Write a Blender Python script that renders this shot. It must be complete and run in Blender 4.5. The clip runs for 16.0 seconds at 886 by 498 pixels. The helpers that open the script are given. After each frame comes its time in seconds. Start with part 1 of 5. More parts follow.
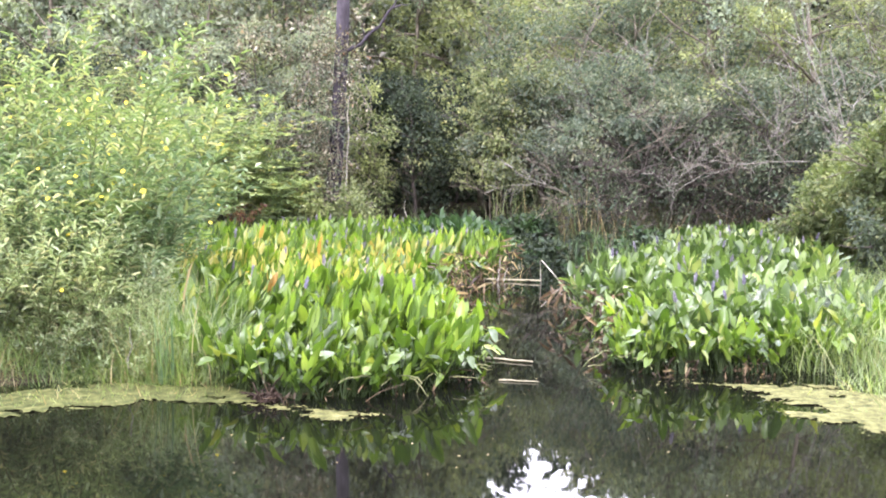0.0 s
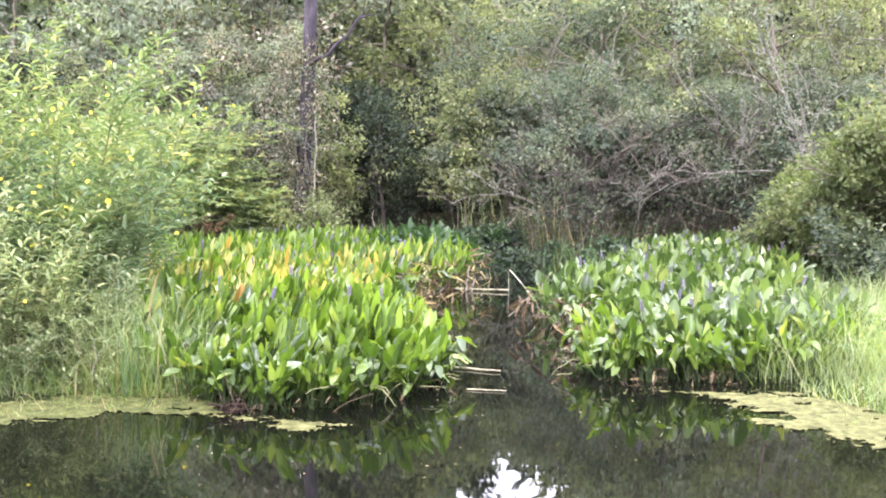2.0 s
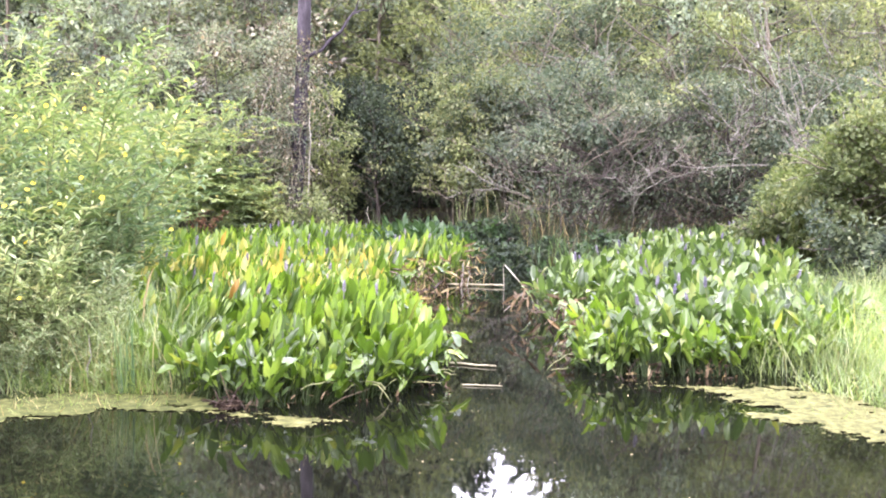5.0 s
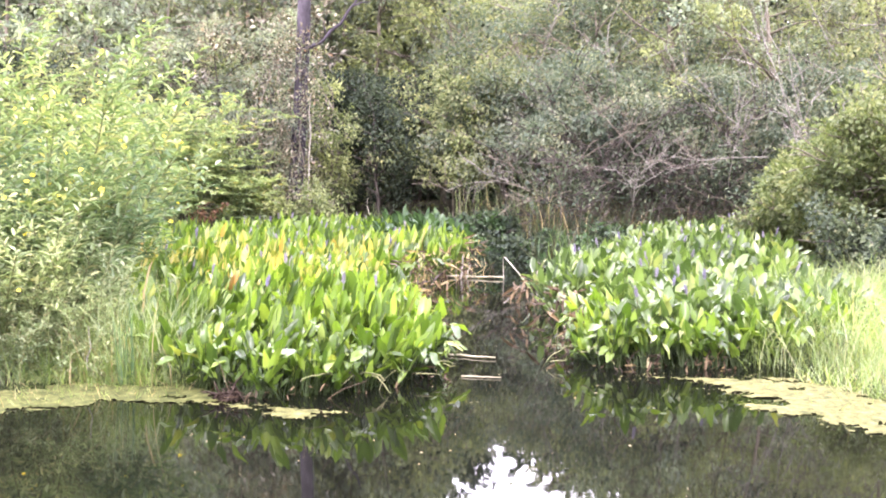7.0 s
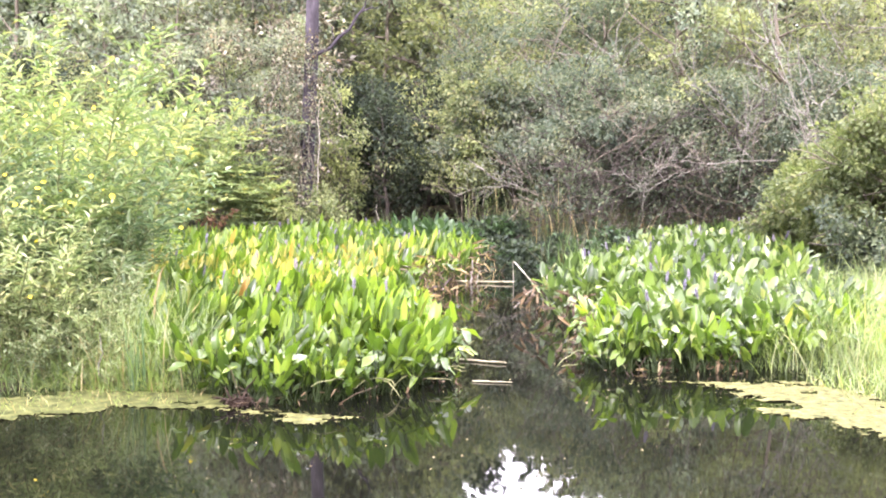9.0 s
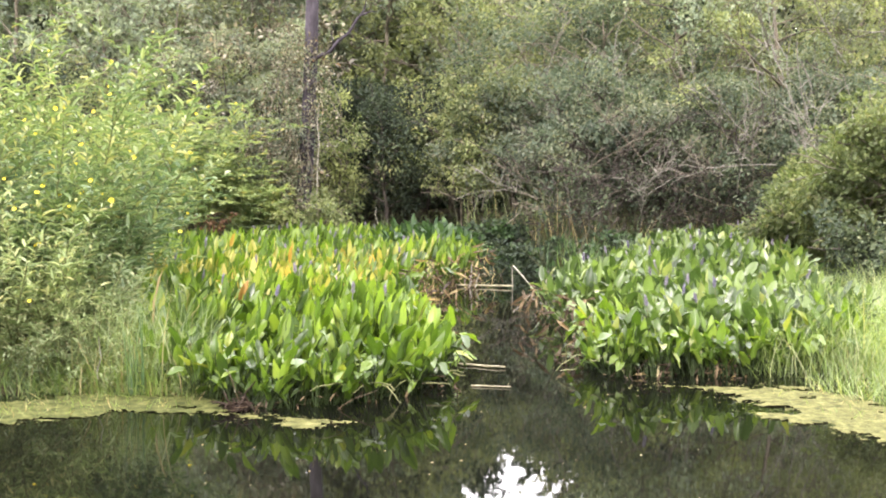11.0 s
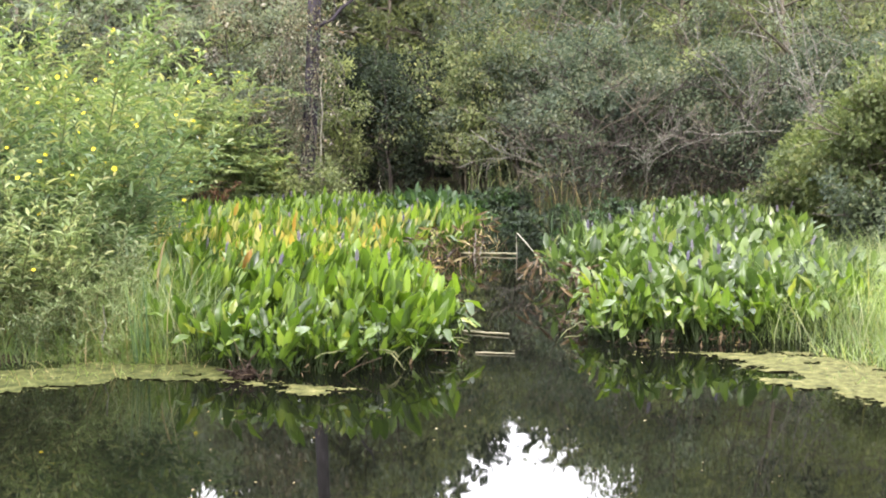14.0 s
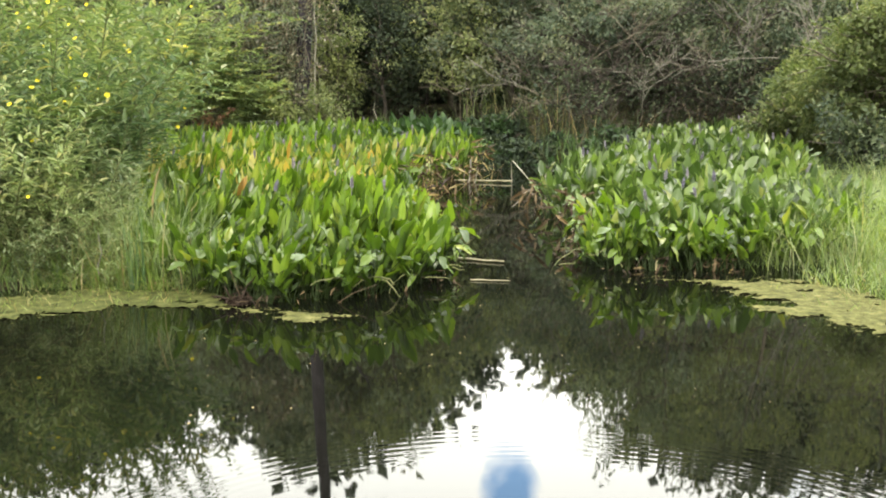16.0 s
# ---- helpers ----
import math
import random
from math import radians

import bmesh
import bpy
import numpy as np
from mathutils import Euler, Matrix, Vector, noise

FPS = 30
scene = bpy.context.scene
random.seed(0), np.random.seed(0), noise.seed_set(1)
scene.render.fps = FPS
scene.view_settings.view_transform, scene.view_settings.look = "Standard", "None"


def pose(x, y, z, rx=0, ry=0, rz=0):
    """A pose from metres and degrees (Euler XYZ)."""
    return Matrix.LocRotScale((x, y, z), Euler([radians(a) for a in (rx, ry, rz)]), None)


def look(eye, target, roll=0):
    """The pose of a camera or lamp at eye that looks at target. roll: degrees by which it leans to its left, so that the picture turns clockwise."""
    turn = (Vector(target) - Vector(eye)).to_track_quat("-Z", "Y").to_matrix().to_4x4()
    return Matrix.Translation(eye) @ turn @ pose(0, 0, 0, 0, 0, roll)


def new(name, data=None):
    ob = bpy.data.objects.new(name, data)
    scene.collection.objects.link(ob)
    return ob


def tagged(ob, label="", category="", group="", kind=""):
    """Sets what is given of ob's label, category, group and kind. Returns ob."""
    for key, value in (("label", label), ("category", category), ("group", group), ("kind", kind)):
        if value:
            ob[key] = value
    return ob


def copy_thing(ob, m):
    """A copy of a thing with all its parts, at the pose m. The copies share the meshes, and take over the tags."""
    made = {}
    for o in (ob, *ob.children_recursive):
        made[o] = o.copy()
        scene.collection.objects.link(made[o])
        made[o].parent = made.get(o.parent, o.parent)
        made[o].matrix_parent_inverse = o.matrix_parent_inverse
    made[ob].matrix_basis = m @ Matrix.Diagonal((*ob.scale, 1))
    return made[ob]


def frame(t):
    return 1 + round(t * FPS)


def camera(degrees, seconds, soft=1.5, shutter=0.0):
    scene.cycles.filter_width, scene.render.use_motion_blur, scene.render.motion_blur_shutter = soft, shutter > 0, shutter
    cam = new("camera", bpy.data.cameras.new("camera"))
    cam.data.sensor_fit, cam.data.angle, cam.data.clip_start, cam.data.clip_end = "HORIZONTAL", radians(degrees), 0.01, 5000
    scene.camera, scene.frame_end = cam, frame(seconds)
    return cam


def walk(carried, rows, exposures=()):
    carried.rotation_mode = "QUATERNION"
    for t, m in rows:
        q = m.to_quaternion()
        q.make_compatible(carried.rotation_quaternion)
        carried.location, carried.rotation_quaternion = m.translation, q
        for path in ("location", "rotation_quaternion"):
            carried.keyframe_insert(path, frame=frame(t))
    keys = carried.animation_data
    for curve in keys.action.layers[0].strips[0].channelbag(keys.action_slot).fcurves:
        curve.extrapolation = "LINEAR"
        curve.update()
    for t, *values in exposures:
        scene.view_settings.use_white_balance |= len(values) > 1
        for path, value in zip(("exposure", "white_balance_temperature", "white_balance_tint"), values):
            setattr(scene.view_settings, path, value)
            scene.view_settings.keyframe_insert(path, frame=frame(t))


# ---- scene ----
cam = camera(42.0, 16.0, soft=1.95)
PATH = [
    (0, (-0.019, 0.035, 1.672), (-0.068, 2.028, 1.519), 0.5),
    (0.5, (-0.015, 0.039, 1.684), (-0.046, 2.033, 1.539), 0.7),
    (1, (-0.018, 0.04, 1.675), (-0.034, 2.035, 1.539), 0.6),
    (1.5, (-0.013, 0.038, 1.675), (-0.016, 2.034, 1.541), 0.4),
    (2, (-0.01, 0.044, 1.665), (-0.005, 2.04, 1.53), 0.4),
    (2.5, (-0.008, 0.047, 1.672), (-0.001, 2.043, 1.534), 0.4),
    (3, (-0.009, 0.048, 1.672), (0.006, 2.043, 1.532), 0.5),
    (3.5, (-0.004, 0.044, 1.666), (0.006, 2.039, 1.525), 0.2),
    (4, (-0.01, 0.054, 1.67), (0.003, 2.049, 1.527), 0.2),
    (6.5, (-0.007, 0.051, 1.655), (0.007, 2.045, 1.512), 0.2),
    (7, (0.0, 0.047, 1.66), (0.013, 2.04, 1.504), 0.2),
    (7.5, (-0.009, 0.05, 1.658), (-0.002, 2.043, 1.493), -0.2),
    (8, (-0.009, 0.048, 1.664), (-0.008, 2.041, 1.501), -0.2),
    (8.5, (-0.008, 0.043, 1.659), (-0.012, 2.037, 1.504), -0.1),
    (9, (-0.013, 0.05, 1.657), (-0.015, 2.045, 1.51), -0.1),
    (11.5, (-0.009, 0.046, 1.668), (-0.009, 2.042, 1.53), 0.0),
    (12, (-0.003, 0.042, 1.661), (-0.003, 2.038, 1.529), 0.1),
    (12.5, (-0.002, 0.048, 1.674), (-0.002, 2.044, 1.537), -0.0),
    (13, (-0.007, 0.046, 1.657), (-0.008, 2.041, 1.513), -0.2),
    (13.5, (-0.006, 0.052, 1.657), (-0.011, 2.044, 1.488), -0.3),
    (14, (-0.004, 0.057, 1.652), (-0.013, 2.048, 1.457), -0.3),
    (14.5, (-0.007, 0.06, 1.659), (-0.015, 2.047, 1.43), -0.4),
    (15, (-0.004, 0.058, 1.64), (-0.012, 2.041, 1.376), -0.3),
    (15.5, (-0.01, 0.056, 1.646), (-0.014, 2.034, 1.35), -0.2),
    (16, (-0.009, 0.054, 1.655), (-0.009, 2.028, 1.335), -0.2),
]
EXPOSURES = [(0, 0.5, 5750, 26), (4.2, 0.57, 5750, 28), (6.3, 0.84, 5900, 34), (9.2, 0.9, 6050, 30), (11.3, 0.21, 6400, 17), (12.2, 0.06, 6220, 15), (13, 0.04, 6100, 15), (14, 0.07, 6150, 16), (15, 0.03, 6300, 12), (15.5, -0.11, 6640, 8), (16, -0.32, 6780, 4)]
walk(cam, [(t, look(eye, target, roll)) for t, eye, target, roll in PATH], EXPOSURES)

# ---- sky and sun ----
SUN_ELEV, SUN_AZ = radians(42), radians(190)  # azimuth from +Y, clockwise
world = bpy.data.worlds.new("sky")
scene.world = world
world.use_nodes = True
wt = world.node_tree
wt.nodes.clear()


def node(tree, kind, **props):
    n = tree.nodes.new(kind)
    for k, v in props.items():
        if k == "op":
            n.operation = v
        elif k == "blend":
            n.blend_type = v
        elif k == "dtype":
            n.data_type = v
    return n


def link(tree, a, b):
    tree.links.new(a, b)


w_out = node(wt, "ShaderNodeOutputWorld")
w_sky = node(wt, "ShaderNodeTexSky")
w_sky.sky_type = "NISHITA"
w_sky.sun_disc = False
w_sky.sun_elevation, w_sky.sun_rotation = SUN_ELEV, SUN_AZ
w_bg = node(wt, "ShaderNodeBackground")
w_bg.inputs["Strength"].default_value = 0.13
link(wt, w_sky.outputs[0], w_bg.inputs["Color"])
w_cloud = node(wt, "ShaderNodeBackground")
w_tc = node(wt, "ShaderNodeTexCoord")
w_map = node(wt, "ShaderNodeMapping")
w_map.inputs["Scale"].default_value = (1, 1, 2.0)
w_map.inputs["Location"].default_value = (0.35, 0.1, 0.0)
link(wt, w_tc.outputs["Generated"], w_map.inputs["Vector"])
w_noise = node(wt, "ShaderNodeTexNoise")
w_noise.inputs["Scale"].default_value = 2.1
w_noise.inputs["Detail"].default_value = 5
link(wt, w_map.outputs[0], w_noise.inputs["Vector"])
# clouds facing the sun are the brightest
w_dot = node(wt, "ShaderNodeVectorMath", op="DOT_PRODUCT")
link(wt, w_tc.outputs["Generated"], w_dot.inputs[0])
w_dot.inputs[1].default_value = (-math.sin(SUN_AZ), -math.cos(SUN_AZ), 0.0)
w_lit = node(wt, "ShaderNodeMapRange")
for key, v in (("From Min", -0.2), ("From Max", 0.95), ("To Min", 2.4), ("To Max", 10.0)):
    w_lit.inputs[key].default_value = v
link(wt, w_dot.outputs["Value"], w_lit.inputs["Value"])
link(wt, w_lit.outputs[0], w_cloud.inputs["Strength"])
# a small blue opening among the clouds
w_rel = node(wt, "ShaderNodeVectorMath", op="SUBTRACT")
link(wt, w_tc.outputs["Generated"], w_rel.inputs[0])
w_rel.inputs[1].default_value = (0.06, 0.91, 0.412)
w_squash = node(wt, "ShaderNodeVectorMath", op="MULTIPLY")
link(wt, w_rel.outputs[0], w_squash.inputs[0])
w_squash.inputs[1].default_value = (1.05, 0.3, 0.42)
w_gap = node(wt, "ShaderNodeVectorMath", op="LENGTH")
link(wt, w_squash.outputs[0], w_gap.inputs[0])
w_gapr = node(wt, "ShaderNodeMapRange")
for key, v in (("From Min", 0.042), ("From Max", 0.07), ("To Min", 0.44), ("To Max", 0.0)):
    w_gapr.inputs[key].default_value = v
w_fray = node(wt, "ShaderNodeTexNoise")
w_fray.inputs["Scale"].default_value = 14
w_fray.inputs["Detail"].default_value = 4
link(wt, w_tc.outputs["Generated"], w_fray.inputs["Vector"])
w_edge = node(wt, "ShaderNodeMath", op="MULTIPLY_ADD")
link(wt, w_fray.outputs[0], w_edge.inputs[0])
w_edge.inputs[1].default_value = 0.05
link(wt, w_gap.outputs["Value"], w_edge.inputs[2])
link(wt, w_edge.outputs[0], w_gapr.inputs["Value"])
w_sub = node(wt, "ShaderNodeMath", op="SUBTRACT")
link(wt, w_noise.outputs[0], w_sub.inputs[0])
link(wt, w_gapr.outputs[0], w_sub.inputs[1])
w_ramp = node(wt, "ShaderNodeValToRGB")
w_ramp.color_ramp.elements[0].position = 0.20
w_ramp.color_ramp.elements[1].position = 0.36
link(wt, w_sub.outputs[0], w_ramp.inputs[0])
w_mix = node(wt, "ShaderNodeMixShader")
w_thin = node(wt, "ShaderNodeMapRange")
w_thin.inputs["To Min"].default_value = 0.6  # thin haze in the openings
link(wt, w_ramp.outputs[0], w_thin.inputs["Value"])
link(wt, w_thin.outputs[0], w_mix.inputs[0])
link(wt, w_bg.outputs[0], w_mix.inputs[1])
link(wt, w_cloud.outputs[0], w_mix.inputs[2])
w_tone = node(wt, "ShaderNodeMix", dtype="RGBA")
w_tone.inputs[6].default_value = (0.33, 0.58, 1.0, 1)
w_tone.inputs[7].default_value = (1.0, 0.985, 0.96, 1)
link(wt, w_ramp.outputs[0], w_tone.inputs[0])
link(wt, w_tone.outputs[2], w_cloud.inputs["Color"])
link(wt, w_mix.outputs[0], w_out.inputs[0])

sun = new("sun", bpy.data.lights.new("sun", "SUN"))
sun.data.energy, sun.data.angle, sun.data.color = 5.0, radians(2), (1.0, 0.95, 0.86)
sun_dir = Vector((math.sin(SUN_AZ) * math.cos(SUN_ELEV), math.cos(SUN_AZ) * math.cos(SUN_ELEV), math.sin(SUN_ELEV)))
sun.matrix_world = look(sun_dir * 60, (0, 0, 0))


# ---- materials ----
def material(name):
    m = bpy.data.materials.new(name)
    m.use_nodes = True
    m.node_tree.nodes.clear()
    return m, m.node_tree


def ramp(tree, stops, fac):
    r = node(tree, "ShaderNodeValToRGB")
    els = r.color_ramp.elements
    while len(els) < len(stops):
        els.new(0.5)
    for e, (p, c) in zip(els, stops):
        e.position, e.color = p, (*c, 1)
    link(tree, fac, r.inputs[0])
    return r.outputs[0]


def noise_out(tree, scale, detail=3, coord=None, rough=0.5):
    n = node(tree, "ShaderNodeTexNoise")
    n.inputs["Scale"].default_value, n.inputs["Detail"].default_value = scale, detail
    n.inputs["Roughness"].default_value = rough
    if coord is not None:
        link(tree, coord, n.inputs["Vector"])
    return n.outputs[0]


def mixcol(tree, fac, a, b, blend="MIX"):
    m = node(tree, "ShaderNodeMix", dtype="RGBA", blend=blend)
    if isinstance(fac, (int, float)):
        m.inputs[0].default_value = fac
    else:
        link(tree, fac, m.inputs[0])
    for sock, v in ((m.inputs[6], a), (m.inputs[7], b)):
        if isinstance(v, tuple):
            sock.default_value = (*v, 1)
        else:
            link(tree, v, sock)
    return m.outputs[2]


def leaf_material(name, stops, rough=0.45, trans=0.3, island=True, spec=0.5, blotch=(0.2, 0.16, 0.04), blotch_at=0.66, glow=(1.25, 1.3, 0.75)):
    """Leaf: colour varies leaf by leaf and along the blade, with worn brown blotches and light shining through."""
    m, t = material(name)
    out = node(t, "ShaderNodeOutputMaterial")
    if island:
        rnd = node(t, "ShaderNodeNewGeometry").outputs["Random Per Island"]
    else:
        rnd = node(t, "ShaderNodeObjectInfo").outputs["Random"]
    pos = node(t, "ShaderNodeNewGeometry").outputs["Position"]
    base = ramp(t, stops, rnd)
    big = noise_out(t, 1.1, 3, pos)
    var = ramp(t, [(0.3, (0.72, 0.74, 0.8)), (0.7, (1.25, 1.2, 1.0))], big)
    col = mixcol(t, 1.0, base, var, "MULTIPLY")
    fine = noise_out(t, 38, 4, pos, 0.65)
    spots = ramp(t, [(blotch_at, (0, 0, 0)), (blotch_at + 0.1, (0.8, 0.8, 0.8))], fine)
    col = mixcol(t, spots, col, blotch)
    p = node(t, "ShaderNodeBsdfPrincipled")
    link(t, col, p.inputs["Base Color"])
    p.inputs["Roughness"].default_value = rough
    p.inputs["Specular IOR Level"].default_value = spec
    bump = node(t, "ShaderNodeBump")
    bump.inputs["Strength"].default_value, bump.inputs["Distance"].default_value = 0.25, 0.004
    link(t, noise_out(t, 120, 2, pos), bump.inputs["Height"])
    link(t, bump.outputs[0], p.inputs["Normal"])
    tr = node(t, "ShaderNodeBsdfTranslucent")
    link(t, mixcol(t, 1.0, col, glow, "MULTIPLY"), tr.inputs["Color"])
    mx = node(t, "ShaderNodeMixShader")
    mx.inputs[0].default_value = trans
    link(t, p.outputs[0], mx.inputs[1])
    link(t, tr.outputs[0], mx.inputs[2])
    link(t, mx.outputs[0], out.inputs[0])
    return m


def rough_material(name, c1, c2, c3, scale=6.0, rough=0.85, bump_d=0.02, stretch=(1, 1, 1), spec=0.3):
    """Bark, dead wood, soil: two scales of colour noise with relief."""
    m, t = material(name)
    out = node(t, "ShaderNodeOutputMaterial")
    pos = node(t, "ShaderNodeNewGeometry").outputs["Position"]
    mp = node(t, "ShaderNodeMapping")
    mp.inputs["Scale"].default_value = stretch
    link(t, pos, mp.inputs["Vector"])
    n1 = noise_out(t, scale, 5, mp.outputs[0], 0.6)
    n2 = noise_out(t, scale * 6, 4, mp.outputs[0], 0.6)
    col = ramp(t, [(0.3, c1), (0.52, c2), (0.75, c3)], n1)
    col = mixcol(t, 0.6, col, ramp(t, [(0.3, (0.55, 0.55, 0.55)), (0.7, (1.35, 1.35, 1.3))], n2), "MULTIPLY")
    p = node(t, "ShaderNodeBsdfPrincipled")
    link(t, col, p.inputs["Base Color"])
    p.inputs["Roughness"].default_value = rough
    p.inputs["Specular IOR Level"].default_value = spec
    bump = node(t, "ShaderNodeBump")
    bump.inputs["Strength"].default_value, bump.inputs["Distance"].default_value = 0.8, bump_d
    link(t, n2, bump.inputs["Height"])
    link(t, bump.outputs[0], p.inputs["Normal"])
    link(t, p.outputs[0], out.inputs[0])
    return m


def water_material():
    m, t = material("pond_water")
    out = node(t, "ShaderNodeOutputMaterial")
    p = node(t, "ShaderNodeBsdfPrincipled")
    p.inputs["Base Color"].default_value = (0.004, 0.0042, 0.003, 1)
    p.inputs["Roughness"].default_value = 0.022
    p.inputs["IOR"].default_value = 1.34
    pos = node(t, "ShaderNodeNewGeometry").outputs["Position"]
    mp = node(t, "ShaderNodeMapping")
    mp.inputs["Scale"].default_value = (1.0, 2.2, 1.0)
    link(t, pos, mp.inputs["Vector"])
    n1 = noise_out(t, 1.6, 2, mp.outputs[0])
    n2 = noise_out(t, 11, 2, mp.outputs[0])
    add = node(t, "ShaderNodeMath", op="MULTIPLY_ADD")
    link(t, n2, add.inputs[0])
    add.inputs[1].default_value = 0.05
    link(t, n1, add.inputs[2])
    # rings spreading from a touch on the surface
    vm = node(t, "ShaderNodeVectorMath", op="DISTANCE")
    link(t, pos, vm.inputs[0])
    vm.inputs[1].default_value = (0.3, 3.2, 0)
    sn = node(t, "ShaderNodeMath", op="MULTIPLY")
    link(t, vm.outputs["Value"], sn.inputs[0])
    sn.inputs[1].default_value = 105.0
    si = node(t, "ShaderNodeMath", op="SINE")
    link(t, sn.outputs[0], si.inputs[0])
    env = node(t, "ShaderNodeMapRange")
    off = node(t, "ShaderNodeMath", op="SUBTRACT")
    link(t, vm.outputs["Value"], off.inputs[0])
    off.inputs[1].default_value = 1.74
    ab = node(t, "ShaderNodeMath", op="ABSOLUTE")
    link(t, off.outputs[0], ab.inputs[0])
    env.inputs["From Min"].default_value, env.inputs["From Max"].default_value = 0.04, 0.26
    env.inputs["To Min"].default_value, env.inputs["To Max"].default_value = 0.2, 0.0
    link(t, ab.outputs[0], env.inputs["Value"])
    rg = node(t, "ShaderNodeMath", op="MULTIPLY_ADD")
    link(t, si.outputs[0], rg.inputs[0])
    link(t, env.outputs[0], rg.inputs[1])
    link(t, add.outputs[0], rg.inputs[2])
    bump = node(t, "ShaderNodeBump")
    bump.inputs["Strength"].default_value, bump.inputs["Distance"].default_value = 0.2, 0.0015
    link(t, rg.outputs[0], bump.inputs["Height"])
    link(t, bump.outputs[0], p.inputs["Normal"])
    link(t, p.outputs[0], out.inputs[0])
    return m


PICKEREL = [(0.0, (0.034, 0.066, 0.012)), (0.3, (0.066, 0.12, 0.018)), (0.65, (0.126, 0.204, 0.03)), (0.93, (0.195, 0.28, 0.05)), (1.0, (0.27, 0.29, 0.08))]
LEAFY = (1.2, 1.3, 0.85)
SHINE = (1.45, 1.55, 0.4)
M_PICK = leaf_material("pickerel_leaf", PICKEREL, 0.36, 0.34, island=False, spec=0.7, blotch_at=0.7, glow=SHINE)
M_PICK_BED = leaf_material("pickerel_bed_leaf", PICKEREL, 0.36, 0.34, spec=0.7, blotch_at=0.7, glow=SHINE)
BROAD = [(0.0, (0.032, 0.06, 0.015)), (0.3, (0.065, 0.112, 0.024)), (0.65, (0.12, 0.186, 0.04)), (0.93, (0.185, 0.26, 0.068)), (1.0, (0.26, 0.28, 0.1))]
M_BROAD = leaf_material("broad_pickerel_leaf", BROAD, 0.36, 0.3, island=False, spec=0.85, blotch_at=0.7, glow=LEAFY)
M_BROAD_BED = leaf_material("broad_pickerel_bed_leaf", BROAD, 0.36, 0.3, spec=0.85, blotch_at=0.7, glow=LEAFY)
YELLOW = [(0.0, (0.14, 0.2, 0.04)), (0.35, (0.27, 0.29, 0.06)), (0.65, (0.385, 0.35, 0.08)), (0.85, (0.46, 0.44, 0.21)), (0.95, (0.42, 0.3, 0.06)), (1.0, (0.33, 0.16, 0.04))]
M_PICK_OLD = leaf_material("pickerel_old_leaf", YELLOW, 0.45, 0.3, island=False, blotch=(0.26, 0.14, 0.03), blotch_at=0.6)
M_PICK_OLD_BED = leaf_material("pickerel_old_bed_leaf", YELLOW, 0.45, 0.3, blotch=(0.26, 0.14, 0.03), blotch_at=0.6)
M_TEAL = leaf_material("broad_teal_leaf", [(0, (0.026, 0.058, 0.022)), (0.6, (0.05, 0.1, 0.036)), (1, (0.085, 0.15, 0.055))], 0.42, 0.25, spec=0.5)
M_CATTAIL = leaf_material("cattail_blade", [(0, (0.05, 0.1, 0.04)), (0.6, (0.085, 0.15, 0.06)), (1, (0.13, 0.2, 0.08))], 0.45, 0.25)
M_SPIKE = leaf_material("violet_floret", [(0, (0.17, 0.155, 0.24)), (1, (0.3, 0.275, 0.38))], 0.6, 0.15, blotch=(0.12, 0.1, 0.22))
M_DEAD = leaf_material("dead_leaf", [(0, (0.035, 0.023, 0.014)), (0.5, (0.085, 0.056, 0.032)), (1, (0.22, 0.16, 0.095))], 0.7, 0.15, blotch=(0.06, 0.03, 0.02))
M_STRAW = leaf_material("dry_reed", [(0, (0.22, 0.16, 0.07)), (0.5, (0.36, 0.28, 0.13)), (1, (0.5, 0.42, 0.24))], 0.7, 0.15, blotch=(0.15, 0.09, 0.04))
M_GRASS = leaf_material("grass_blade", [(0, (0.09, 0.14, 0.05)), (0.5, (0.155, 0.225, 0.08)), (0.85, (0.24, 0.3, 0.125)), (1, (0.34, 0.31, 0.17))], 0.5, 0.3)
M_GRASS_B = leaf_material("sunny_grass_blade", [(0, (0.12, 0.18, 0.045)), (0.5, (0.2, 0.29, 0.075)), (0.9, (0.3, 0.37, 0.11)), (1, (0.38, 0.33, 0.16))], 0.5, 0.35)
# Sedge green darkened so its colour holds the tree shade on the far bank.
M_SEDGE = leaf_material("shaded_olive_sedge_blade", [(0, (0.022, 0.032, 0.012)), (0.6, (0.046, 0.058, 0.022)), (1, (0.1, 0.08, 0.04))], 0.55, 0.25)
# Two tones of one leaf: shade painted into the first, sun into the second.
M_PRIM = leaf_material("primrose_shaded_leaf", [(0, (0.075, 0.125, 0.06)), (0.5, (0.155, 0.23, 0.112)), (0.85, (0.245, 0.325, 0.172)), (1, (0.34, 0.36, 0.19))], 0.45, 0.34, glow=LEAFY)
M_PRIM_TOP = leaf_material("primrose_sunlit_leaf", [(0, (0.105, 0.165, 0.062)), (0.5, (0.2, 0.27, 0.103)), (0.85, (0.305, 0.355, 0.152)), (1, (0.41, 0.385, 0.15))], 0.45, 0.34, glow=LEAFY)
M_PRIM_SOFT = leaf_material("primrose_seedling_leaf", [(0, (0.15, 0.205, 0.105)), (0.5, (0.255, 0.32, 0.165)), (0.85, (0.36, 0.41, 0.235)), (1, (0.44, 0.42, 0.24))], 0.45, 0.34, glow=LEAFY)
M_PALEGRASS = leaf_material("pale_grass_blade", [(0, (0.17, 0.23, 0.11)), (0.5, (0.27, 0.34, 0.17)), (0.9, (0.38, 0.43, 0.25)), (1, (0.45, 0.4, 0.25))], 0.45, 0.35, glow=LEAFY)
